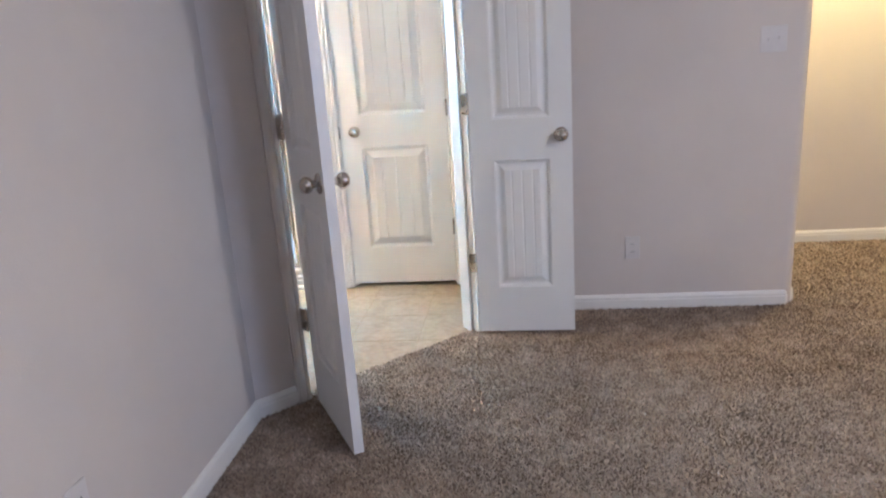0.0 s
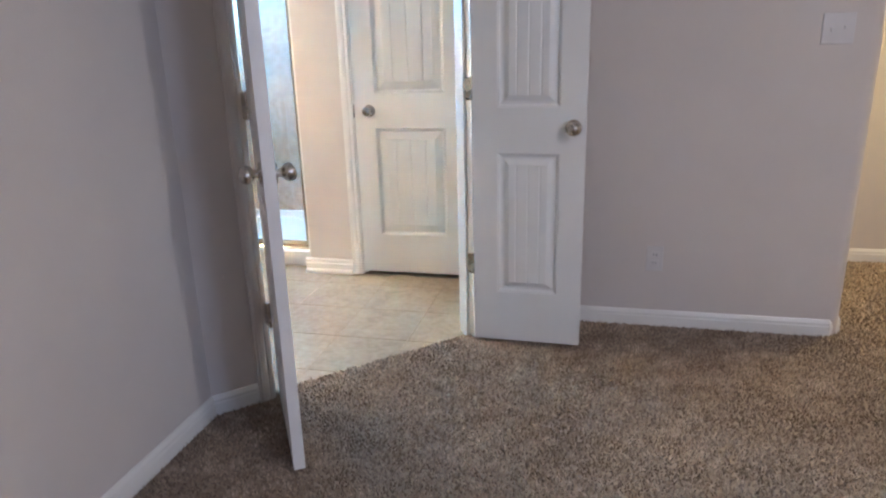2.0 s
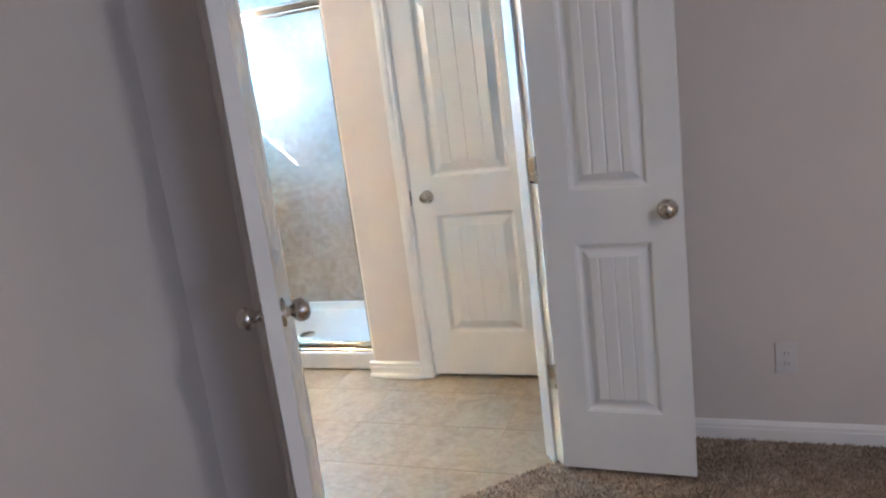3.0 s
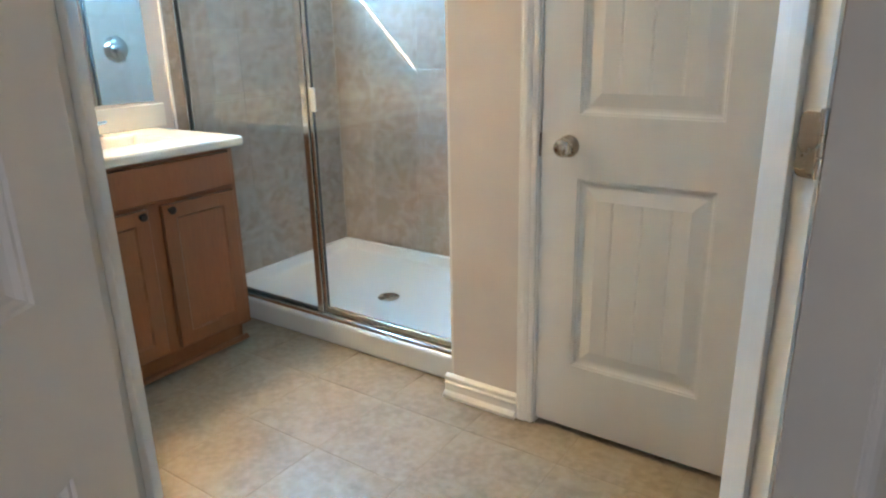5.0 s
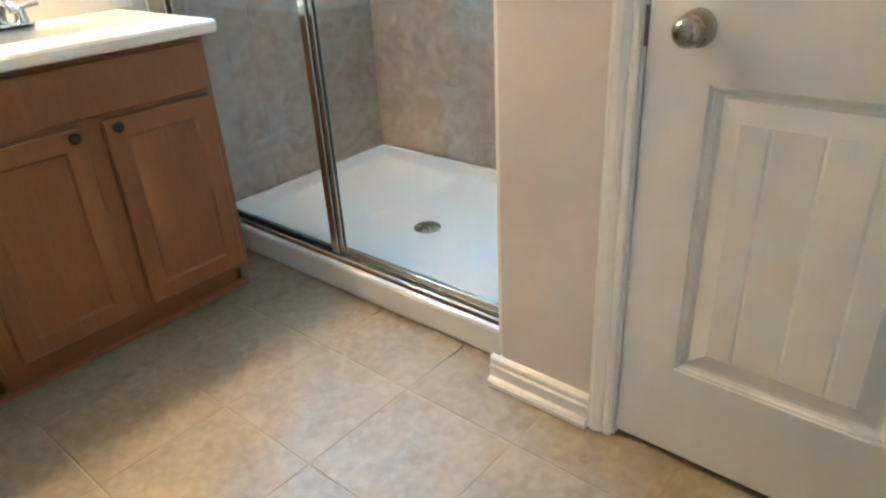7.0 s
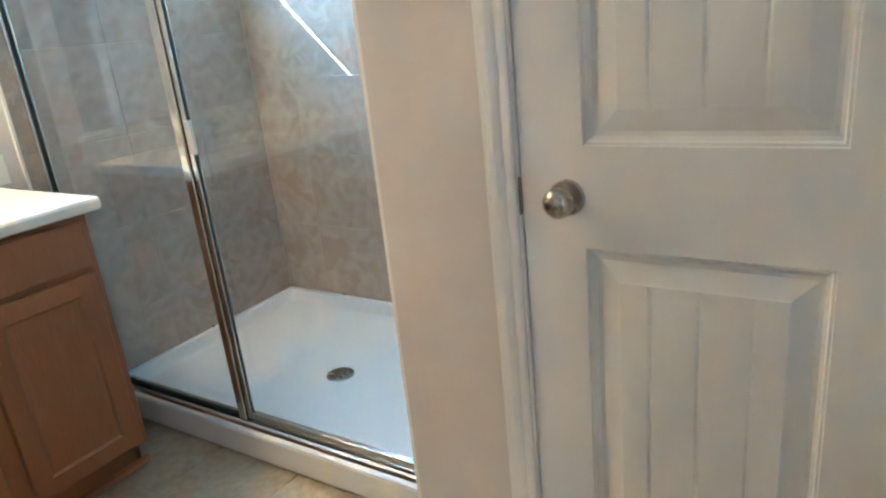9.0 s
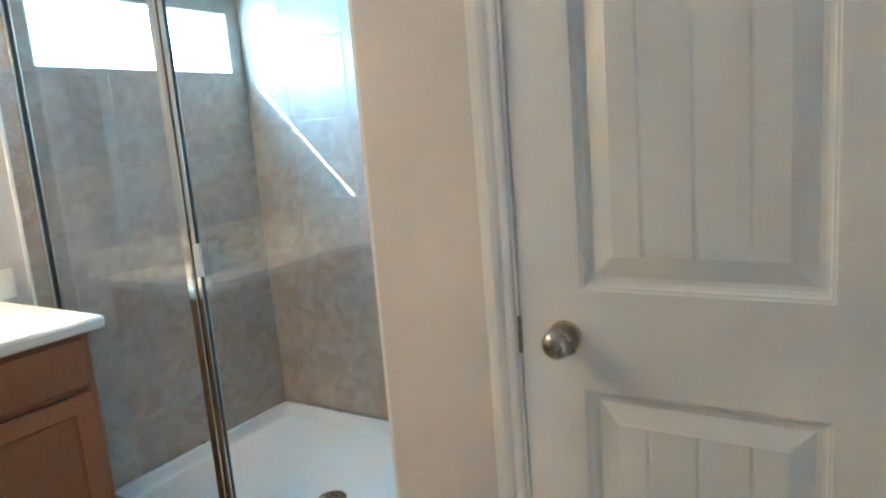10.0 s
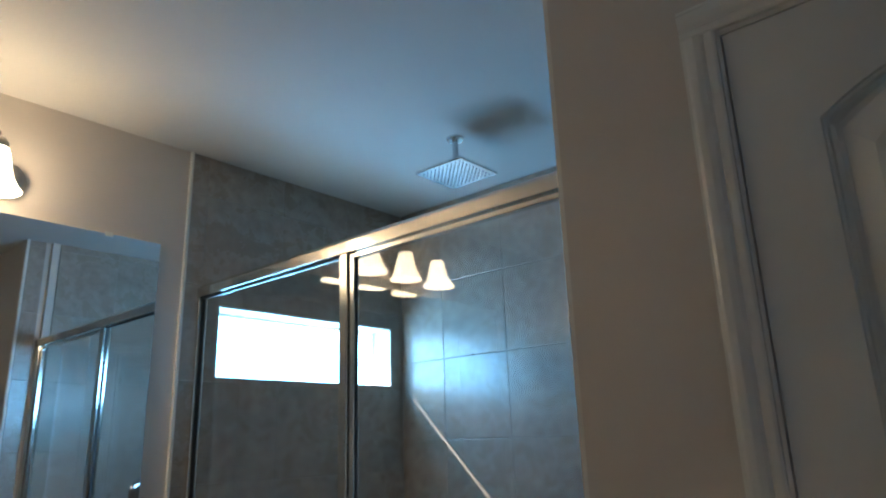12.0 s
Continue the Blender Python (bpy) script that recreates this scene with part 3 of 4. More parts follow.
# valve on the shower's right wall
vm = pose(XR - 0.0095, 4.53, 1.20, 0, -90, 0)
valve = thing("shower_valve", "round chrome shower valve with lever on the tiled wall", "shower valve", vm)
part("escutcheon", lathe(bmesh.new(), [(0, 0.014), (0.05, 0.013), (0.075, 0.008), (0.082, 0.0), (0, 0.0)], n=36), M_CHROME, valve, smooth=True)
hd = part("handle", lathe(bmesh.new(), [(0, 0.062), (0.020, 0.060), (0.025, 0.052), (0.025, 0.014), (0, 0.014)], n=24), M_CHROME, valve)
part("lever", tube(bmesh.new(), [(0, 0, 0.045), (-0.03, 0.01, 0.05), (-0.075, 0.02, 0.052)], [0.010, 0.008, 0.006], 12), M_CHROME, hd, smooth=True)

# high window
window_1 = thing("window_1", "small high horizontal window in the shower wall", "window", pose(XO + 0.05, (WY0 + WY1) / 2, WZ0), kind="structure")
ww, wh = (WY1 - WY0) / 2, WZ1 - WZ0
FR = 0.022
for r in ((-ww, ww, 0, FR), (-ww, ww, wh - 0.005, wh), (-ww, -ww + FR, FR, wh - 0.005), (ww - FR, ww, FR, wh - 0.005)):
    part("frame", boxes((-0.03, 0.02, *r), bevel=0.003), M_PLASTIC, window_1, "white vinyl frame")
wp = part("pane", boxes((-0.003, 0.003, -ww + FR, ww - FR, FR, wh - 0.005)), M_PANE, window_1)
wp.visible_shadow = False
SILL = 0.003
part("sill", boxes((0.02, 0.183, -ww + 0.001, ww - 0.001, 0.0, SILL)), M_MARBLE, window_1, "pale window sill")
for r in ((-ww, -ww + 0.006, 0.0, wh), (ww - 0.006, ww, 0.0, wh), (-ww, ww, wh - 0.006, wh)):
    part("reveal", boxes((0.02, 0.183, *r)), M_TRIM, window_1, "white reveal")


def bedroom_window(name, label, m, half):
    """An added white vinyl sash window with a meeting rail, out of view."""
    w = thing(name, label, "window", m, kind="structure")
    for r in ((-half, half, 0, 0.05), (-half, half, 1.15, 1.2), (-half, 0.05 - half, 0.05, 1.15), (half - 0.05, half, 0.05, 1.15), (0.05 - half, half - 0.05, 0.58, 0.62)):
        part("frame", boxes((r[0], r[1], -0.03, 0.03, r[2], r[3]), bevel=0.004), M_PLASTIC, w)
    for z0, z1 in ((0.05, 0.58), (0.62, 1.15)):
        p = part("pane", boxes((0.05 - half, half - 0.05, -0.003, 0.003, z0, z1)), M_PANE, w)
        p.visible_shadow = False


bedroom_window("added_window_2", "unseen white vinyl window, added in the bedroom's side wall for daylight", pose(4.26, -1.45, 0.8, 0, 0, 90), 0.6)

# ---- vanity ----
VX, VW, VH = -1.925, 0.762, 0.848


def cab_door(name, parent, y0, y1, z0, z1, rail, knob=None):
    """A recessed-panel door; local x is forward."""
    bm = bmesh.new()

    def rect(i, x):
        return [(x, y0 + i, z0 + i), (x, y1 - i, z0 + i), (x, y1 - i, z1 - i), (x, y0 + i, z1 - i)]
    prof = [(0.0, -0.018), (0.0, -0.003), (0.003, 0.0)]
    if rail:
        prof += [(rail, 0.0), (rail + 0.004, -0.003), (rail + 0.008, -0.006), (rail + 0.030, -0.0065)]
    else:
        prof += [(0.012, 0.0)]
    ring(bm, [rect(i, x) for i, x in prof])
    i, x = prof[-1]
    bm.faces.new([bm.verts.new(p) for p in rect(i, x)])
    d = part(name, bm, M_WOOD, parent)
    if knob:
        k = lathe(bmesh.new(), [(0, 0.026), (0.008, 0.0255), (0.0135, 0.022), (0.0150, 0.018), (0.013, 0.013), (0.0065, 0.009), (0.006, 0.003), (0.009, 0.0), (0, 0.0)], pose(0, knob[0], knob[1], 0, 90, 0), 20)
        part("knob", k, M_BRONZE, d, "dark bronze round cabinet knob", smooth=True)
    return d


def vanity_cabinet(y1, shoe_end=-0.0002):
    """A sink base: carcass with face frame, false drawer front and two doors. y1: its end nearest the shower."""
    c = thing("vanity_cabinet", "reddish-brown stained maple vanity base with two doors", "cabinet", pose(VX, y1, 0), group="vanity base units")
    D = -(XL - 0.008 - VX)
    bm = boxes((-D + 0.003, -0.020, -VW + 0.001, -0.001, 0.10, VH))
    part("body", bm, M_WOOD, c)
    bm = bmesh.new()
    for r in ((-VW + 0.001, -VW + 0.042, 0.10, VH), (-0.043, -0.001, 0.10, VH), (-VW + 0.042, -0.043, VH - 0.025, VH), (-VW + 0.042, -0.043, 0.675, 0.71), (-VW + 0.042, -0.043, 0.10, 0.135), (-VW / 2 - 0.036, -VW / 2 + 0.036, 0.135, 0.675)):
        box(bm, -0.020, -0.0185, *r)
    part("face_frame", bm, M_WOOD, c)
    part("toe_kick", boxes((-0.10, -0.085, -VW, -0.0002, 0.0, 0.0995)), M_WOOD, c)
    part("side_panel", boxes((-D + 0.003, -0.085, -0.0162, -0.0012, 0.0, 0.0995)), M_WOOD, c)
    cab_door("false_front", c, -VW + 0.046, -0.026, 0.698, 0.832, 0)
    cab_door("door", c, -0.345, -0.026, 0.118, 0.680, 0.052, (-0.345 + 0.030, 0.66))
    cab_door("door", c, -VW + 0.046, -0.400, 0.118, 0.680, 0.052, (-0.400 - 0.030, 0.66))
    shoe = [(0, 0), (0.018, 0), (0.018, 0.006), (0.012, 0.014), (0.004, 0.018), (0, 0.018)]
    part("shoe_moulding", sweep(bmesh.new(), shoe, (-0.085, -VW, 0), (-0.085, shoe_end, 0), out=(1, 0, 0)), M_WOOD, c)
    return c


vanity_cabinet(3.747, 0.018)
vanity_cabinet(3.747 - VW)

TOP = 0.887
counter = thing("countertop", "off-white cultured marble countertop with integral sinks and backsplash", "countertop", pose(VX, 3.787, VH))
CY0, CX0 = -1.56, XL - 0.008 - VX
sinks = (-0.405, -1.165)
bm = bmesh.new()
zt = TOP - VH
# top sheet with the basins sunk into it
SX0, SX1, SH = -0.44, -0.155, 0.225
xs = [CX0 + 0.002, SX0, SX1, 0.004]
ys = [CY0, sinks[1] - SH, sinks[1] + SH, sinks[0] - SH, sinks[0] + SH, -0.012]
for i in range(3):
    for j in range(5):
        if i == 1 and j in (1, 3):
            continue
        bm.faces.new([bm.verts.new((x, y, zt)) for x, y in ((xs[i], ys[j]), (xs[i + 1], ys[j]), (xs[i + 1], ys[j + 1]), (xs[i], ys[j + 1]))])
edge = [(-0.008, 0.0), (0.008, 0.0), (0.014, 0.004), (0.016, 0.012), (0.016, zt - 0.012), (0.012, zt - 0.004), (0.004, zt)]
a = [[bm.verts.new((u, y, v)) for u, v in edge] for y in (CY0, -0.012)]
for k in range(len(edge) - 1):
    bm.faces.new((a[0][k], a[0][k + 1], a[1][k + 1], a[1][k]))
b2 = [[bm.verts.new((x, -0.012 + u - 0.004, v)) for u, v in edge] for x in (CX0 + 0.002, 0.004)]
for k in range(len(edge) - 1):
    bm.faces.new((b2[0][k], b2[0][k + 1], b2[1][k + 1], b2[1][k]))
# rounded outer corner
c2 = []
for k in range(7):
    q = radians(15 * k)
    c2.append([bm.verts.new((0.004 + (u - 0.004) * math.cos(q), -0.016 + (u + 0.0) * math.sin(q) + 0.004 * (1 - math.sin(q)), v)) for u, v in edge])
for p, q in zip(c2, c2[1:]):
    for k in range(len(edge) - 1):
        bm.faces.new((p[k], p[k + 1], q[k + 1], q[k]))
bm.faces.new([bm.verts.new(p) for p in ((CX0 + 0.002, CY0, 0), (0, CY0, 0), (0, -0.008, 0), (CX0 + 0.002, -0.008, 0))])
bm.faces.new([bm.verts.new(p) for p in ((CX0 + 0.002, CY0, 0), (0.016, CY0, 0), (0.016, CY0, zt), (CX0 + 0.002, CY0, zt))])
part("slab", bm, M_MARBLE, counter)
for sy in sinks:
    bm = bmesh.new()
    lo = []
    for ins, dz in ((0.0, 0.0), (0.006, -0.003), (0.014, -0.012), (0.045, -0.075), (0.075, -0.105), (0.11, -0.115)):
        lo.append([(SX0 + ins * 0.9, sy - SH + ins, zt + dz), (SX1 - ins * 0.9, sy - SH + ins, zt + dz), (SX1 - ins * 0.9, sy + SH - ins, zt + dz), (SX0 + ins * 0.9, sy + SH - ins, zt + dz)])
    ring(bm, lo)
    bm.faces.new([bm.verts.new(p) for p in lo[-1]])
    bs = part("basin", bm, M_MARBLE, counter, "off-white rectangular basin")
    part("drain", lathe(bmesh.new(), [(0, 0.004), (0.02, 0.003), (0.022, 0.0), (0, 0.0)], pose((SX0 + SX1) / 2, sy, zt - 0.114), 20), M_CHROME, bs, "chrome basin drain")
bm = boxes((CX0 + 0.002, CX0 + 0.022, CY0, 0.038, zt + 0.0005, zt + 0.102), bevel=0.004)
part("backsplash", bm, M_MARBLE, counter, "off-white backsplash")


def faucet(y):
    f = thing("faucet", "chrome two-handle centreset faucet on the countertop", "faucet", pose(-2.375, y, TOP), group="basin faucets")
    part("base", boxes((-0.025, 0.025, -0.078, 0.078, 0.0, 0.016), bevel=0.008), M_CHROME, f)
    part("spout", tube(bmesh.new(), [(0, 0, 0.01), (0.0, 0, 0.045), (0.02, 0, 0.07), (0.06, 0, 0.078), (0.105, 0, 0.066), (0.112, 0, 0.052)], [0.020, 0.017, 0.0155, 0.0135, 0.012, 0.011], 16), M_CHROME, f, smooth=True)
    for s in (-1, 1):
        hn = part("handle", lathe(bmesh.new(), [(0, 0.058), (0.012, 0.056), (0.017, 0.046), (0.018, 0.030), (0.022, 0.016), (0, 0.016)], pose(0, s * 0.052, 0), 20), M_CHROME, f, smooth=True)
        part("lever", tube(bmesh.new(), [(0, s * 0.052, 0.050), (0.006, s * 0.075, 0.056), (0.008, s * 0.105, 0.060)], [0.008, 0.0065, 0.006], 12), M_CHROME, hn, smooth=True)
    return f


faucet(3.39)
faucet(3.39 - VW)

mirror = thing("wall_mirror", "large frameless mirror on the wall above the vanity", "mirror", pose(XL - 0.008, 3.02, 1.0))
part("glass", boxes((0.0015, 0.0065, -0.78, 0.770, 0.0, 1.075)), M_MIRROR, mirror, "frameless mirror glass")
for y in (-0.6, 0.6):
    part("clip", boxes((0.0012, 0.0105, y - 0.012, y + 0.012, 1.065, 1.081), bevel=0.002), M_PLASTIC, mirror, "small clear mirror clip")

# vanity light
vl = thing("vanity_light", "three-shade vanity light with frosted bell shades, switched on", "wall lamp", pose(XL - 0.008, 3.043, 2.18))
part("backplate", prism(bmesh.new(), [(s * (0.27 + 0.055 * math.cos(radians(q))), s * 0.055 * math.sin(radians(q))) for s in (1, -1) for q in range(-90, 91, 15)], 0.001, 0.018), M_NICKEL, vl, "nickel backplate with round ends", m=Matrix(((0, 0, 1, 0), (1, 0, 0, 0), (0, 1, 0, -0.010), (0, 0, 0, 1))))
BELL = [(0.024, 0.048), (0.030, 0.042), (0.035, 0.028), (0.039, 0.008), (0.044, -0.018), (0.052, -0.044), (0.064, -0.066), (0.074, -0.078), (0.070, -0.078), (0.059, -0.063), (0.048, -0.042), (0.040, -0.018), (0.035, 0.008), (0.031, 0.028), (0.022, 0.042)]
for k in range(3):
    y = 0.214 - 0.214 * k
    am = part("arm", tube(bmesh.new(), [(0.015, y, 0.0), (0.06, y, 0.008), (0.095, y, 0.035), (0.108, y, 0.062)], 0.0075, 12), M_NICKEL, vl, smooth=True)
    part("fitter", lathe(bmesh.new(), [(0, 0.096), (0.005, 0.094), (0.007, 0.088), (0.004, 0.082), (0.010, 0.078), (0.022, 0.070), (0.028, 0.058), (0.028, 0.044), (0, 0.044)], pose(0.110, y, 0), 24), M_NICKEL, am, "nickel fitter with finial", smooth=True)
    part("shade", lathe(bmesh.new(), BELL, pose(0.110, y, 0), 28), M_SHADE, vl, "frosted white glass bell shade", smooth=True)
    part("bulb", lathe(bmesh.new(), [(0, -0.046), (0.012, -0.043), (0.020, -0.034), (0.022, -0.022), (0.018, -0.008), (0.012, 0.010), (0.012, 0.042), (0, 0.042)], pose(0.110, y, 0), 16), M_BULB, vl, "lit warm bulb inside the shade", smooth=True)

# ---- plates ----


def plate_box(parent, w, h):
    return part("plate", boxes((-w / 2, w / 2, -0.006, 0.0, -h / 2, h / 2), bevel=0.0025), M_ALMOND, parent)


sw = thing("light_switch", "white double light switch plate on the bedroom wall", "switch", pose(1.553, YN - 0.0005, 1.292))
plate_box(sw, 0.116, 0.116)
part("toggle", boxes((-0.028, -0.018, -0.016, -0.006, -0.010, 0.004), bevel=0.002), M_ALMOND, sw)
part("toggle", boxes((0.018, 0.028, -0.016, -0.006, -0.004, 0.010), bevel=0.002), M_ALMOND, sw)


def outlet(m):
    o = thing("power_outlet", "white duplex power outlet low on the wall", "outlet", m, group="wall outlets")
    plate_box(o, 0.072, 0.116)
    for z in (-0.02, 0.02):
        s = part("socket", boxes((-0.017, 0.017, -0.0085, -0.006, z - 0.014, z + 0.014), bevel=0.001), M_ALMOND, o)
        for x in (-0.006, 0.006):
            part("slot", boxes((x - 0.001, x + 0.001, -0.0092, -0.0086, z - 0.005, z + 0.005)), M_SLOT, s)


outlet(pose(0.935, YN - 0.0005, 0.33))
outlet(pose(XW + 0.0005, 1.235, 0.355, 0, 0, 90))
hs = thing("hall_switch", "small white switch plate on the hall wall", "switch", pose(2.775, 4.4595, 1.22))
part("plate", boxes((-0.036, 0.036, -0.006, 0.0, -0.058, 0.058), bevel=0.0025), M_PLASTIC, hs)
part("toggle", boxes((-0.005, 0.005, -0.016, -0.006, -0.004, 0.010), bevel=0.002), M_ALMOND, hs)

# ceiling lamps


def bowl_lamp(name, label, x, y, mat):
    hl = thing(name, label, "ceiling lamp", pose(x, y, CEIL))
    part("canopy", lathe(bmesh.new(), [(0, -0.02), (0.15, -0.02), (0.155, 0.0), (0, 0.0)], n=32), M_NICKEL, hl)
    part("shade", lathe(bmesh.new(), [(0, -0.10), (0.06, -0.095), (0.11, -0.07), (0.14, -0.022)], n=32), mat, hl, "white glass bowl", smooth=True)


bowl_lamp("hall_ceiling_lamp", "round glass hall ceiling lamp, switched on", 2.45, 4.02, M_HALL)
# Assumed lamp out of view, added to light the bedroom from the right.
bowl_lamp("added_bedroom_lamp", "unseen round bedroom ceiling lamp, added to light the room", 2.2, 0.85, M_ADDED_LAMP)

# ---- tiles ----
TP = 0.338
GAP = 0.0017


def clip_poly(pts, n, d):
    """Keep the side of a polygon where n . p >= d."""
    out = []
    for k in range(len(pts)):
        a, b = pts[k], pts[(k + 1) % len(pts)]
        da, db = n[0] * a[0] + n[1] * a[1] - d, n[0] * b[0] + n[1] * b[1] - d
        if da >= 0:
            out.append(a)
        if da * db < 0:
            q = da / (da - db)
            out.append((a[0] + (b[0] - a[0]) * q, a[1] + (b[1] - a[1]) * q))
    return out


floor = thing("floor", "mottled beige ceramic floor tiles with thin grout", "floor", kind="structure")
part("grout", prisms(([(XL - 0.008, 0.5), (-0.77, 0.5), (-0.77, 2.2926), B(UL), T(UL), T(UR), B(UR), (0.2, 3.263), (0.2, 4.9), (-0.87, 4.9), (-0.87, YC), (XL - 0.008, YC + 0.1)], -0.01, -0.0012)), M_GROUT, floor)


def tile_mesh(name, pts, z0, z1, mat):
    """One tile with a small eased edge."""
    bm = bmesh.new()
    c = Vector((sum(p[0] for p in pts) / len(pts), sum(p[1] for p in pts) / len(pts)))
    top = [(p[0] + (c.x - p[0]) * 0.012, p[1] + (c.y - p[1]) * 0.012) for p in pts]
    ring(bm, [[(*p, z0) for p in pts], [(*p, z1 - 0.0012) for p in pts], [(*p, z1) for p in top]])
    bm.faces.new([bm.verts.new((*p, z1)) for p in top])
    bmesh.ops.recalc_face_normals(bm, faces=bm.faces[:])
    me = bpy.data.meshes.new(name)
    bm.to_mesh(me)
    bm.free()
    me.materials.append(mat)
    return me


full = tile_mesh("tile", [(-TP / 2 + GAP, -TP / 2 + GAP), (TP / 2 - GAP, -TP / 2 + GAP), (TP / 2 - GAP, TP / 2 - GAP), (-TP / 2 + GAP, TP / 2 - GAP)], -0.009, 0.0, M_TILE)
X0, Y0 = -1.147, 3.326
for i in range(-4, 5):
    for j in range(-9, 5):
        x, y = X0 + TP * i, Y0 + TP * j
        sq = [(x + GAP, y + GAP), (x + TP - GAP, y + GAP), (x + TP - GAP, y + TP - GAP), (x + GAP, y + TP - GAP)]
        poly = sq
        for n, d in (((1, 0), XL - 0.006), ((-1, 0), -0.19), ((0, 1), 0.5), ((0, -1), -4.9), ((-R2, R2), 2.966 * R2)):
            poly = clip_poly(poly, n, d) if poly else poly
        if poly and max(p[0] for p in poly) > -0.95 and min(p[0] for p in poly) < -0.77 and max(p[1] for p in poly) < 2.2:
            poly = clip_poly(poly, (-1, 0), 0.772)
        elif poly and min(p[0] for p in poly) >= -0.77 and max(p[1] for p in poly) < 2.3:
            poly = []
        if not poly or len(poly) < 3:
            continue
        if max(p[0] for p in poly) < -0.95 and min(p[1] for p in poly) > 3.95:
            continue
        if len(poly) == 4 and all(abs(p[0] - q[0]) + abs(p[1] - q[1]) < 1e-6 for p, q in zip(poly, sq)):
            ob = new("tile", full)
            ob.matrix_basis = pose(x + TP / 2, y + TP / 2, 0)
        else:
            ob = new("tile", tile_mesh("tile", poly, -0.009, 0.0, M_TILE))
        ob.parent = floor

WP = 0.3305


def tiled_wall(name, label, m, length, height, u0, v0, holes=()):
    """Square wall tiles over a rectangle in the local x-y plane, facing local +z; holes are rectangles left free."""
    w = thing(name, label, "tiled wall", m, kind="structure")
    bm = bmesh.new()
    xs = sorted({0.0, length, *[h[0] for h in holes], *[h[1] for h in holes]})
    ys = sorted({0.0, height, *[h[2] for h in holes], *[h[3] for h in holes]})
    for a, b in zip(xs, xs[1:]):
        for c, e in zip(ys, ys[1:]):
            if not any(h[0] <= a and b <= h[1] and h[2] <= c and e <= h[3] for h in holes):
                box(bm, a, b, c, e, -0.0075, -0.0015)
    part("grout", bm, M_WGROUT, w)
    g = 0.0013
    shared = {}
    i = math.floor(-u0 / WP) - 1
    while u0 + WP * i < length:
        j = math.floor(-v0 / WP) - 1
        while v0 + WP * j < height:
            a, b = max(u0 + WP * i, 0), min(u0 + WP * (i + 1), length)
            c, e = max(v0 + WP * j, 0), min(v0 + WP * (j + 1), height)
            j += 1
            if b - a < 0.006 or e - c < 0.006:
                continue
            pieces = [(a, b, c, e)]
            for h in holes:
                cut = []
                for p in pieces:
                    if p[1] <= h[0] or p[0] >= h[1] or p[3] <= h[2] or p[2] >= h[3]:
                        cut.append(p)
                        continue
                    for q in ((p[0], h[0], p[2], p[3]), (h[1], p[1], p[2], p[3]), (max(p[0], h[0]), min(p[1], h[1]), p[2], h[2]), (max(p[0], h[0]), min(p[1], h[1]), h[3], p[3])):
                        if q[1] - q[0] > 0.006 and q[3] - q[2] > 0.006:
                            cut.append(q)
                pieces = cut
            for p in pieces:
                sx, sy = round((p[1] - p[0]) / 2 - g, 4), round((p[3] - p[2]) / 2 - g, 4)
                if (sx, sy) not in shared:
                    shared[sx, sy] = tile_mesh("tile", [(-sx, -sy), (sx, -sy), (sx, sy), (-sx, sy)], -0.006, 0.0, M_WTILE)
                ob = new("tile", shared[sx, sy])
                ob.matrix_basis = pose((p[0] + p[1]) / 2, (p[2] + p[3]) / 2, 0)
                ob.parent = w
        i += 1
    return w


TE = 3.885
# left wall: local x runs along +y, local y up
ml = Matrix(((0, 0, 1, XL), (1, 0, 0, TE), (0, 1, 0, RIM - 0.003), (0, 0, 0, 1)))
hole = (WY0 - TE, WY1 - TE, WZ0 - RIM + 0.003, WZ1 - RIM + 0.003)
tiled_wall("shower_tile_west", "taupe mottled square tiles on the shower wall with the window", ml, YB - TE, CEIL - RIM, (YB - TE) - 3 * WP, 0.306 - RIM - WP, (hole,))
# back wall: local x runs along -x so that the face looks to -y
mb = Matrix(((1, 0, 0, XL), (0, 0, -1, YB), (0, 1, 0, RIM - 0.003), (0, 0, 0, 1)))
tiled_wall("shower_tile_north", "taupe mottled square tiles on the shower's back wall", mb, XR - XL, CEIL - RIM, -2.232 - XL, 0.423 - RIM)
me_ = Matrix(((0, 0, -1, XR - 0.008), (1, 0, 0, YF + 0.03), (0, 1, 0, RIM - 0.003), (0, 0, 0, 1)))
tiled_wall("shower_tile_east", "taupe mottled square tiles on the shower wall with the valve", me_, YB - YF - 0.03, CEIL - RIM, (YB - YF - 0.03) - 3 * WP, 0.423 - RIM)
# tiled end of the closet wall, in front of the glass
mend = Matrix(((0, 0, -1, XC - 0.008), (1, 0, 0, YC + 0.014), (0, 1, 0, CURB + 0.003), (0, 0, 0, 1)))
tiled_wall("shower_tile_return", "narrow strip of taupe tiles on the wall end beside the shower door", mend, YF - 0.030 - YC - 0.014, CEIL - CURB - 0.003, 0.0, 0.423 - CURB)
structure("tile_edge_trim", boxes((XC - 0.011, XC - 0.0005, YC + 0.002, YC + 0.0135, CURB, CEIL)), M_TRIM, "white tile edge strip on the wall end", "trim")
chip = lathe(bmesh.new(), [(0, 0.0012), (0.006, 0.0010), (0.009, 0.0), (0, 0.0)], Matrix.Diagonal((1.0, 0.45, 1.0, 1.0)), 10)
part("grout_chip", chip, M_SLOT, bpy.data.objects["shower_tile_north"], "dark chip in the tile joint", m=pose(-2.075 - XL, 1.748 - RIM, 0.0))
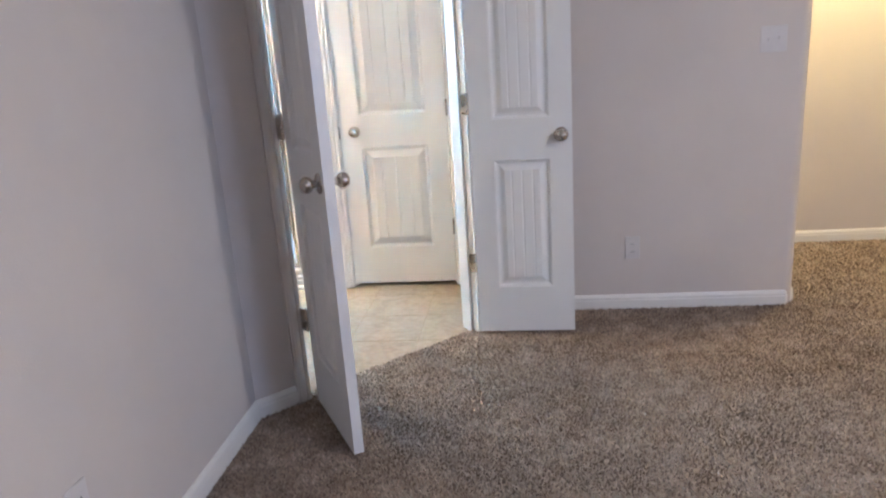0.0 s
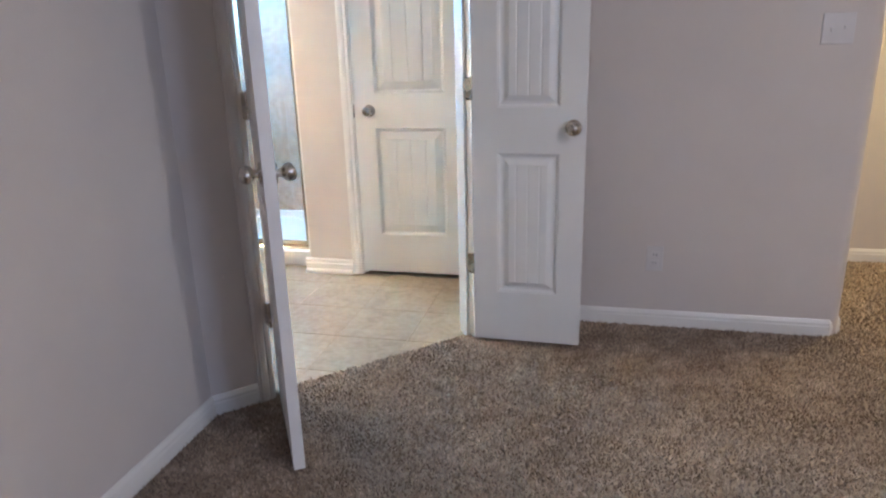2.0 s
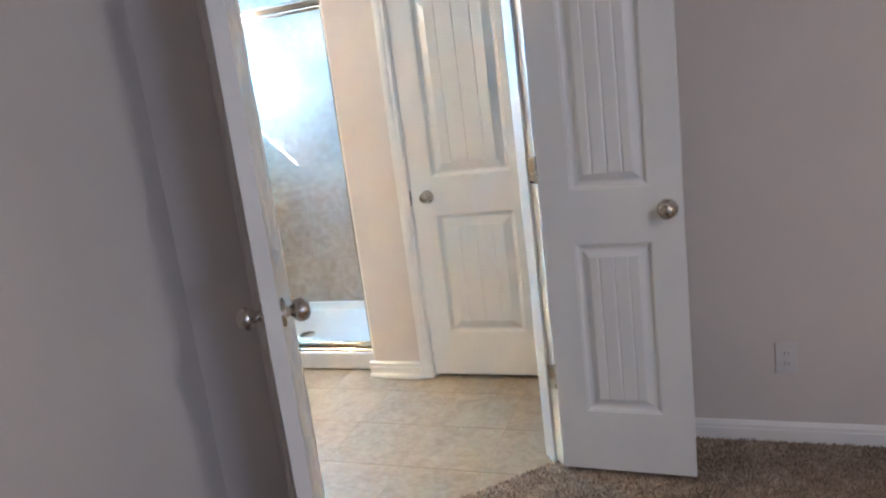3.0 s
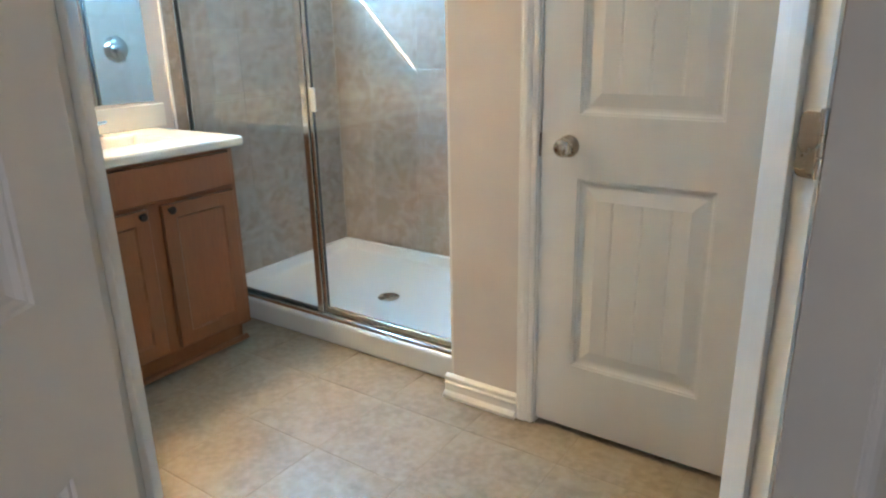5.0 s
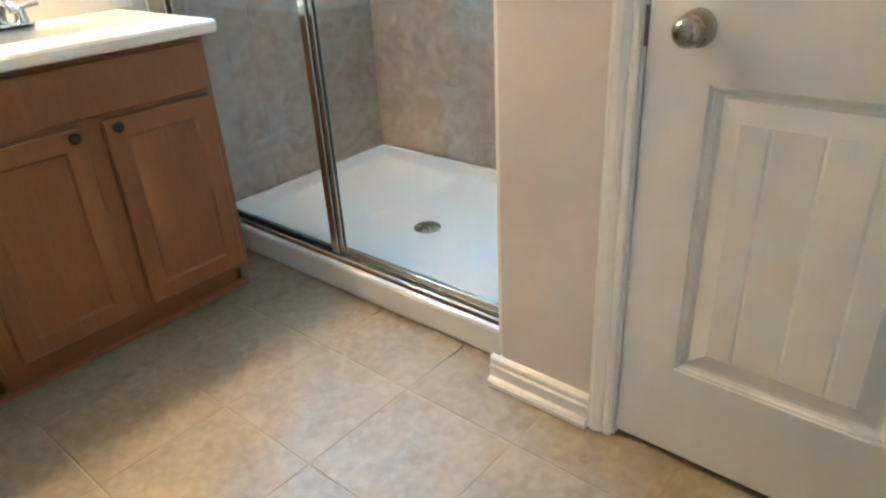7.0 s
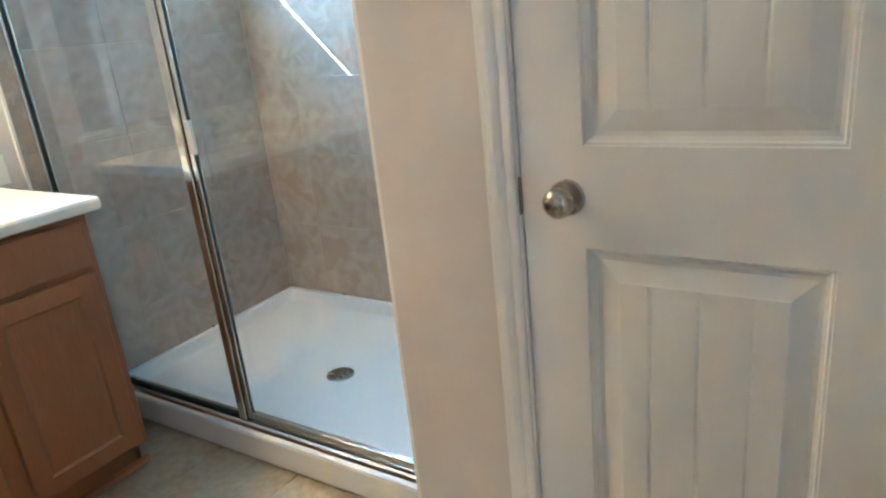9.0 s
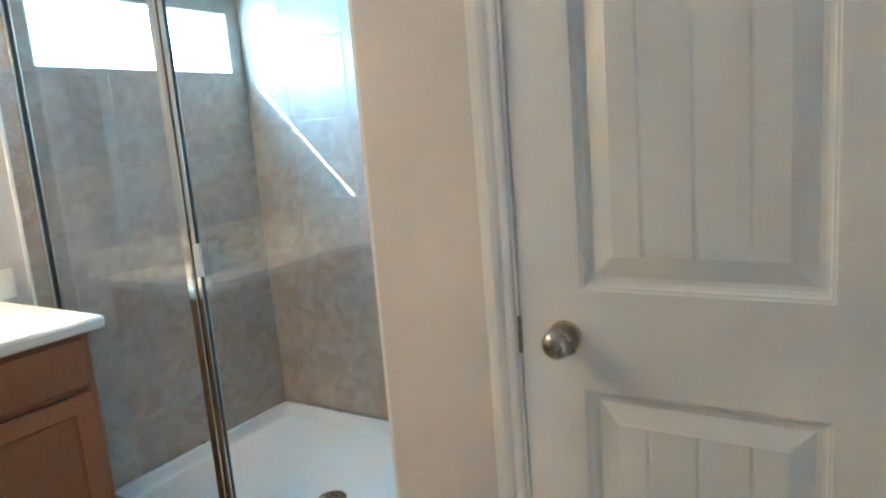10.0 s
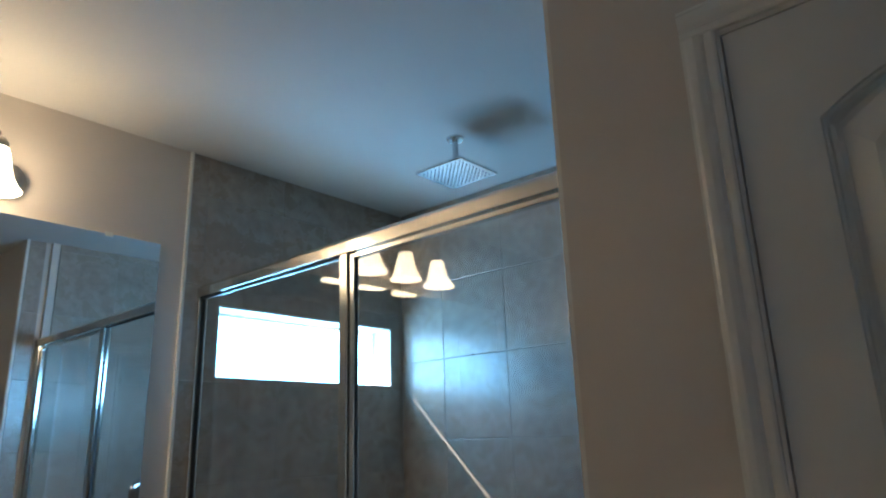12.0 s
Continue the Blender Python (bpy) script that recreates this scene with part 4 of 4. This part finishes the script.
structure("tile_edge_trim", boxes((XL - 0.008, XL + 0.003, TE - 0.010, TE, 0.0, CEIL)), M_TRIM, "white tile edge strip on the bathroom wall", "trim")

# ---- carpet pile ----
rng = np.random.default_rng(4)


def inside(px, py, poly):
    r = np.zeros(len(px), bool)
    for k in range(len(poly)):
        (xa, ya), (xb, yb) = poly[k], poly[(k + 1) % len(poly)]
        if ya == yb:
            continue
        c = ((ya > py) != (yb > py)) & (px < (xb - xa) * (py - ya) / (yb - ya) + xa)
        r ^= c
    return r


def pile(x0, x1, y0, y1, pitch):
    """Twisted tufts standing on the carpet's backing."""
    gx, gy = np.meshgrid(np.arange(x0, x1, pitch), np.arange(y0, y1, pitch))
    px = gx.ravel() + rng.normal(0, pitch * 0.45, gx.size)
    py = gy.ravel() + rng.normal(0, pitch * 0.45, gx.size)
    ok = inside(px, py, CARPET) & (px > XW + 0.016)
    px, py = px[ok], py[ok]
    n = len(px)
    ang = rng.uniform(0, 2 * np.pi, n)
    h = rng.uniform(0.008, 0.015, n)
    w = pitch * rng.uniform(0.35, 0.6, n)
    lx, ly = rng.normal(0, 0.006, n), rng.normal(0, 0.006, n)
    v = np.zeros((n, 4, 3))
    for k in range(3):
        a = ang + k * 2 * np.pi / 3
        v[:, k, 0], v[:, k, 1], v[:, k, 2] = px + w * np.cos(a), py + w * np.sin(a), 0.004
    v[:, 3, 0], v[:, 3, 1], v[:, 3, 2] = px + lx, py + ly, 0.006 + h
    base = np.arange(n)[:, None] * 4
    f = np.concatenate([base + np.array(q) for q in ((0, 1, 3), (1, 2, 3), (2, 0, 3))])
    me = bpy.data.meshes.new("pile")
    me.from_pydata(v.reshape(-1, 3).tolist(), [], f.tolist())
    me.materials.append(M_PILE)
    ob = new("pile", me)
    ob.parent = carpet
    return tagged(ob, kind="stuff")


M_PILE = material("brown_frieze_pile", (0.235, 0.175, 0.127), 0.95, spots=(0.40, 0.32, 0.25), scale=9, contrast=(0.38, 0.66), detail=8.0)
nt = M_PILE.node_tree
geo = nt.nodes.new("ShaderNodeNewGeometry")
ramp = nt.nodes.new("ShaderNodeMapRange")
ramp.inputs["To Min"].default_value, ramp.inputs["To Max"].default_value = 0.58, 1.45
hs_ = nt.nodes.new("ShaderNodeHueSaturation")
pb = nt.nodes["Principled BSDF"]
src = pb.inputs["Base Color"].links[0].from_socket
nt.links.new(geo.outputs["Random Per Island"], ramp.inputs["Value"])
patch = nt.nodes.new("ShaderNodeTexNoise")
patch.inputs["Scale"].default_value, patch.inputs["Detail"].default_value = 2.6, 2.5
where = nt.nodes.new("ShaderNodeTexCoord")
nt.links.new(where.outputs["Object"], patch.inputs["Vector"])
brushed = nt.nodes.new("ShaderNodeMapRange")
brushed.inputs["From Min"].default_value, brushed.inputs["From Max"].default_value = 0.35, 0.68
brushed.inputs["To Min"].default_value, brushed.inputs["To Max"].default_value = 0.86, 1.28
nt.links.new(patch.outputs["Fac"], brushed.inputs["Value"])
tone = nt.nodes.new("ShaderNodeMath")
tone.operation = "MULTIPLY"
nt.links.new(ramp.outputs["Result"], tone.inputs[0])
nt.links.new(brushed.outputs["Result"], tone.inputs[1])
nt.links.new(tone.outputs[0], hs_.inputs["Value"])
nt.links.new(src, hs_.inputs["Color"])
nt.links.new(hs_.outputs["Color"], pb.inputs["Base Color"])
pile(XW, 2.0, 1.0, 3.4, 0.0095)
pile(2.0, 3.2, 1.0, 4.5, 0.013)
pile(1.6, 2.0, 3.4, 4.5, 0.013)
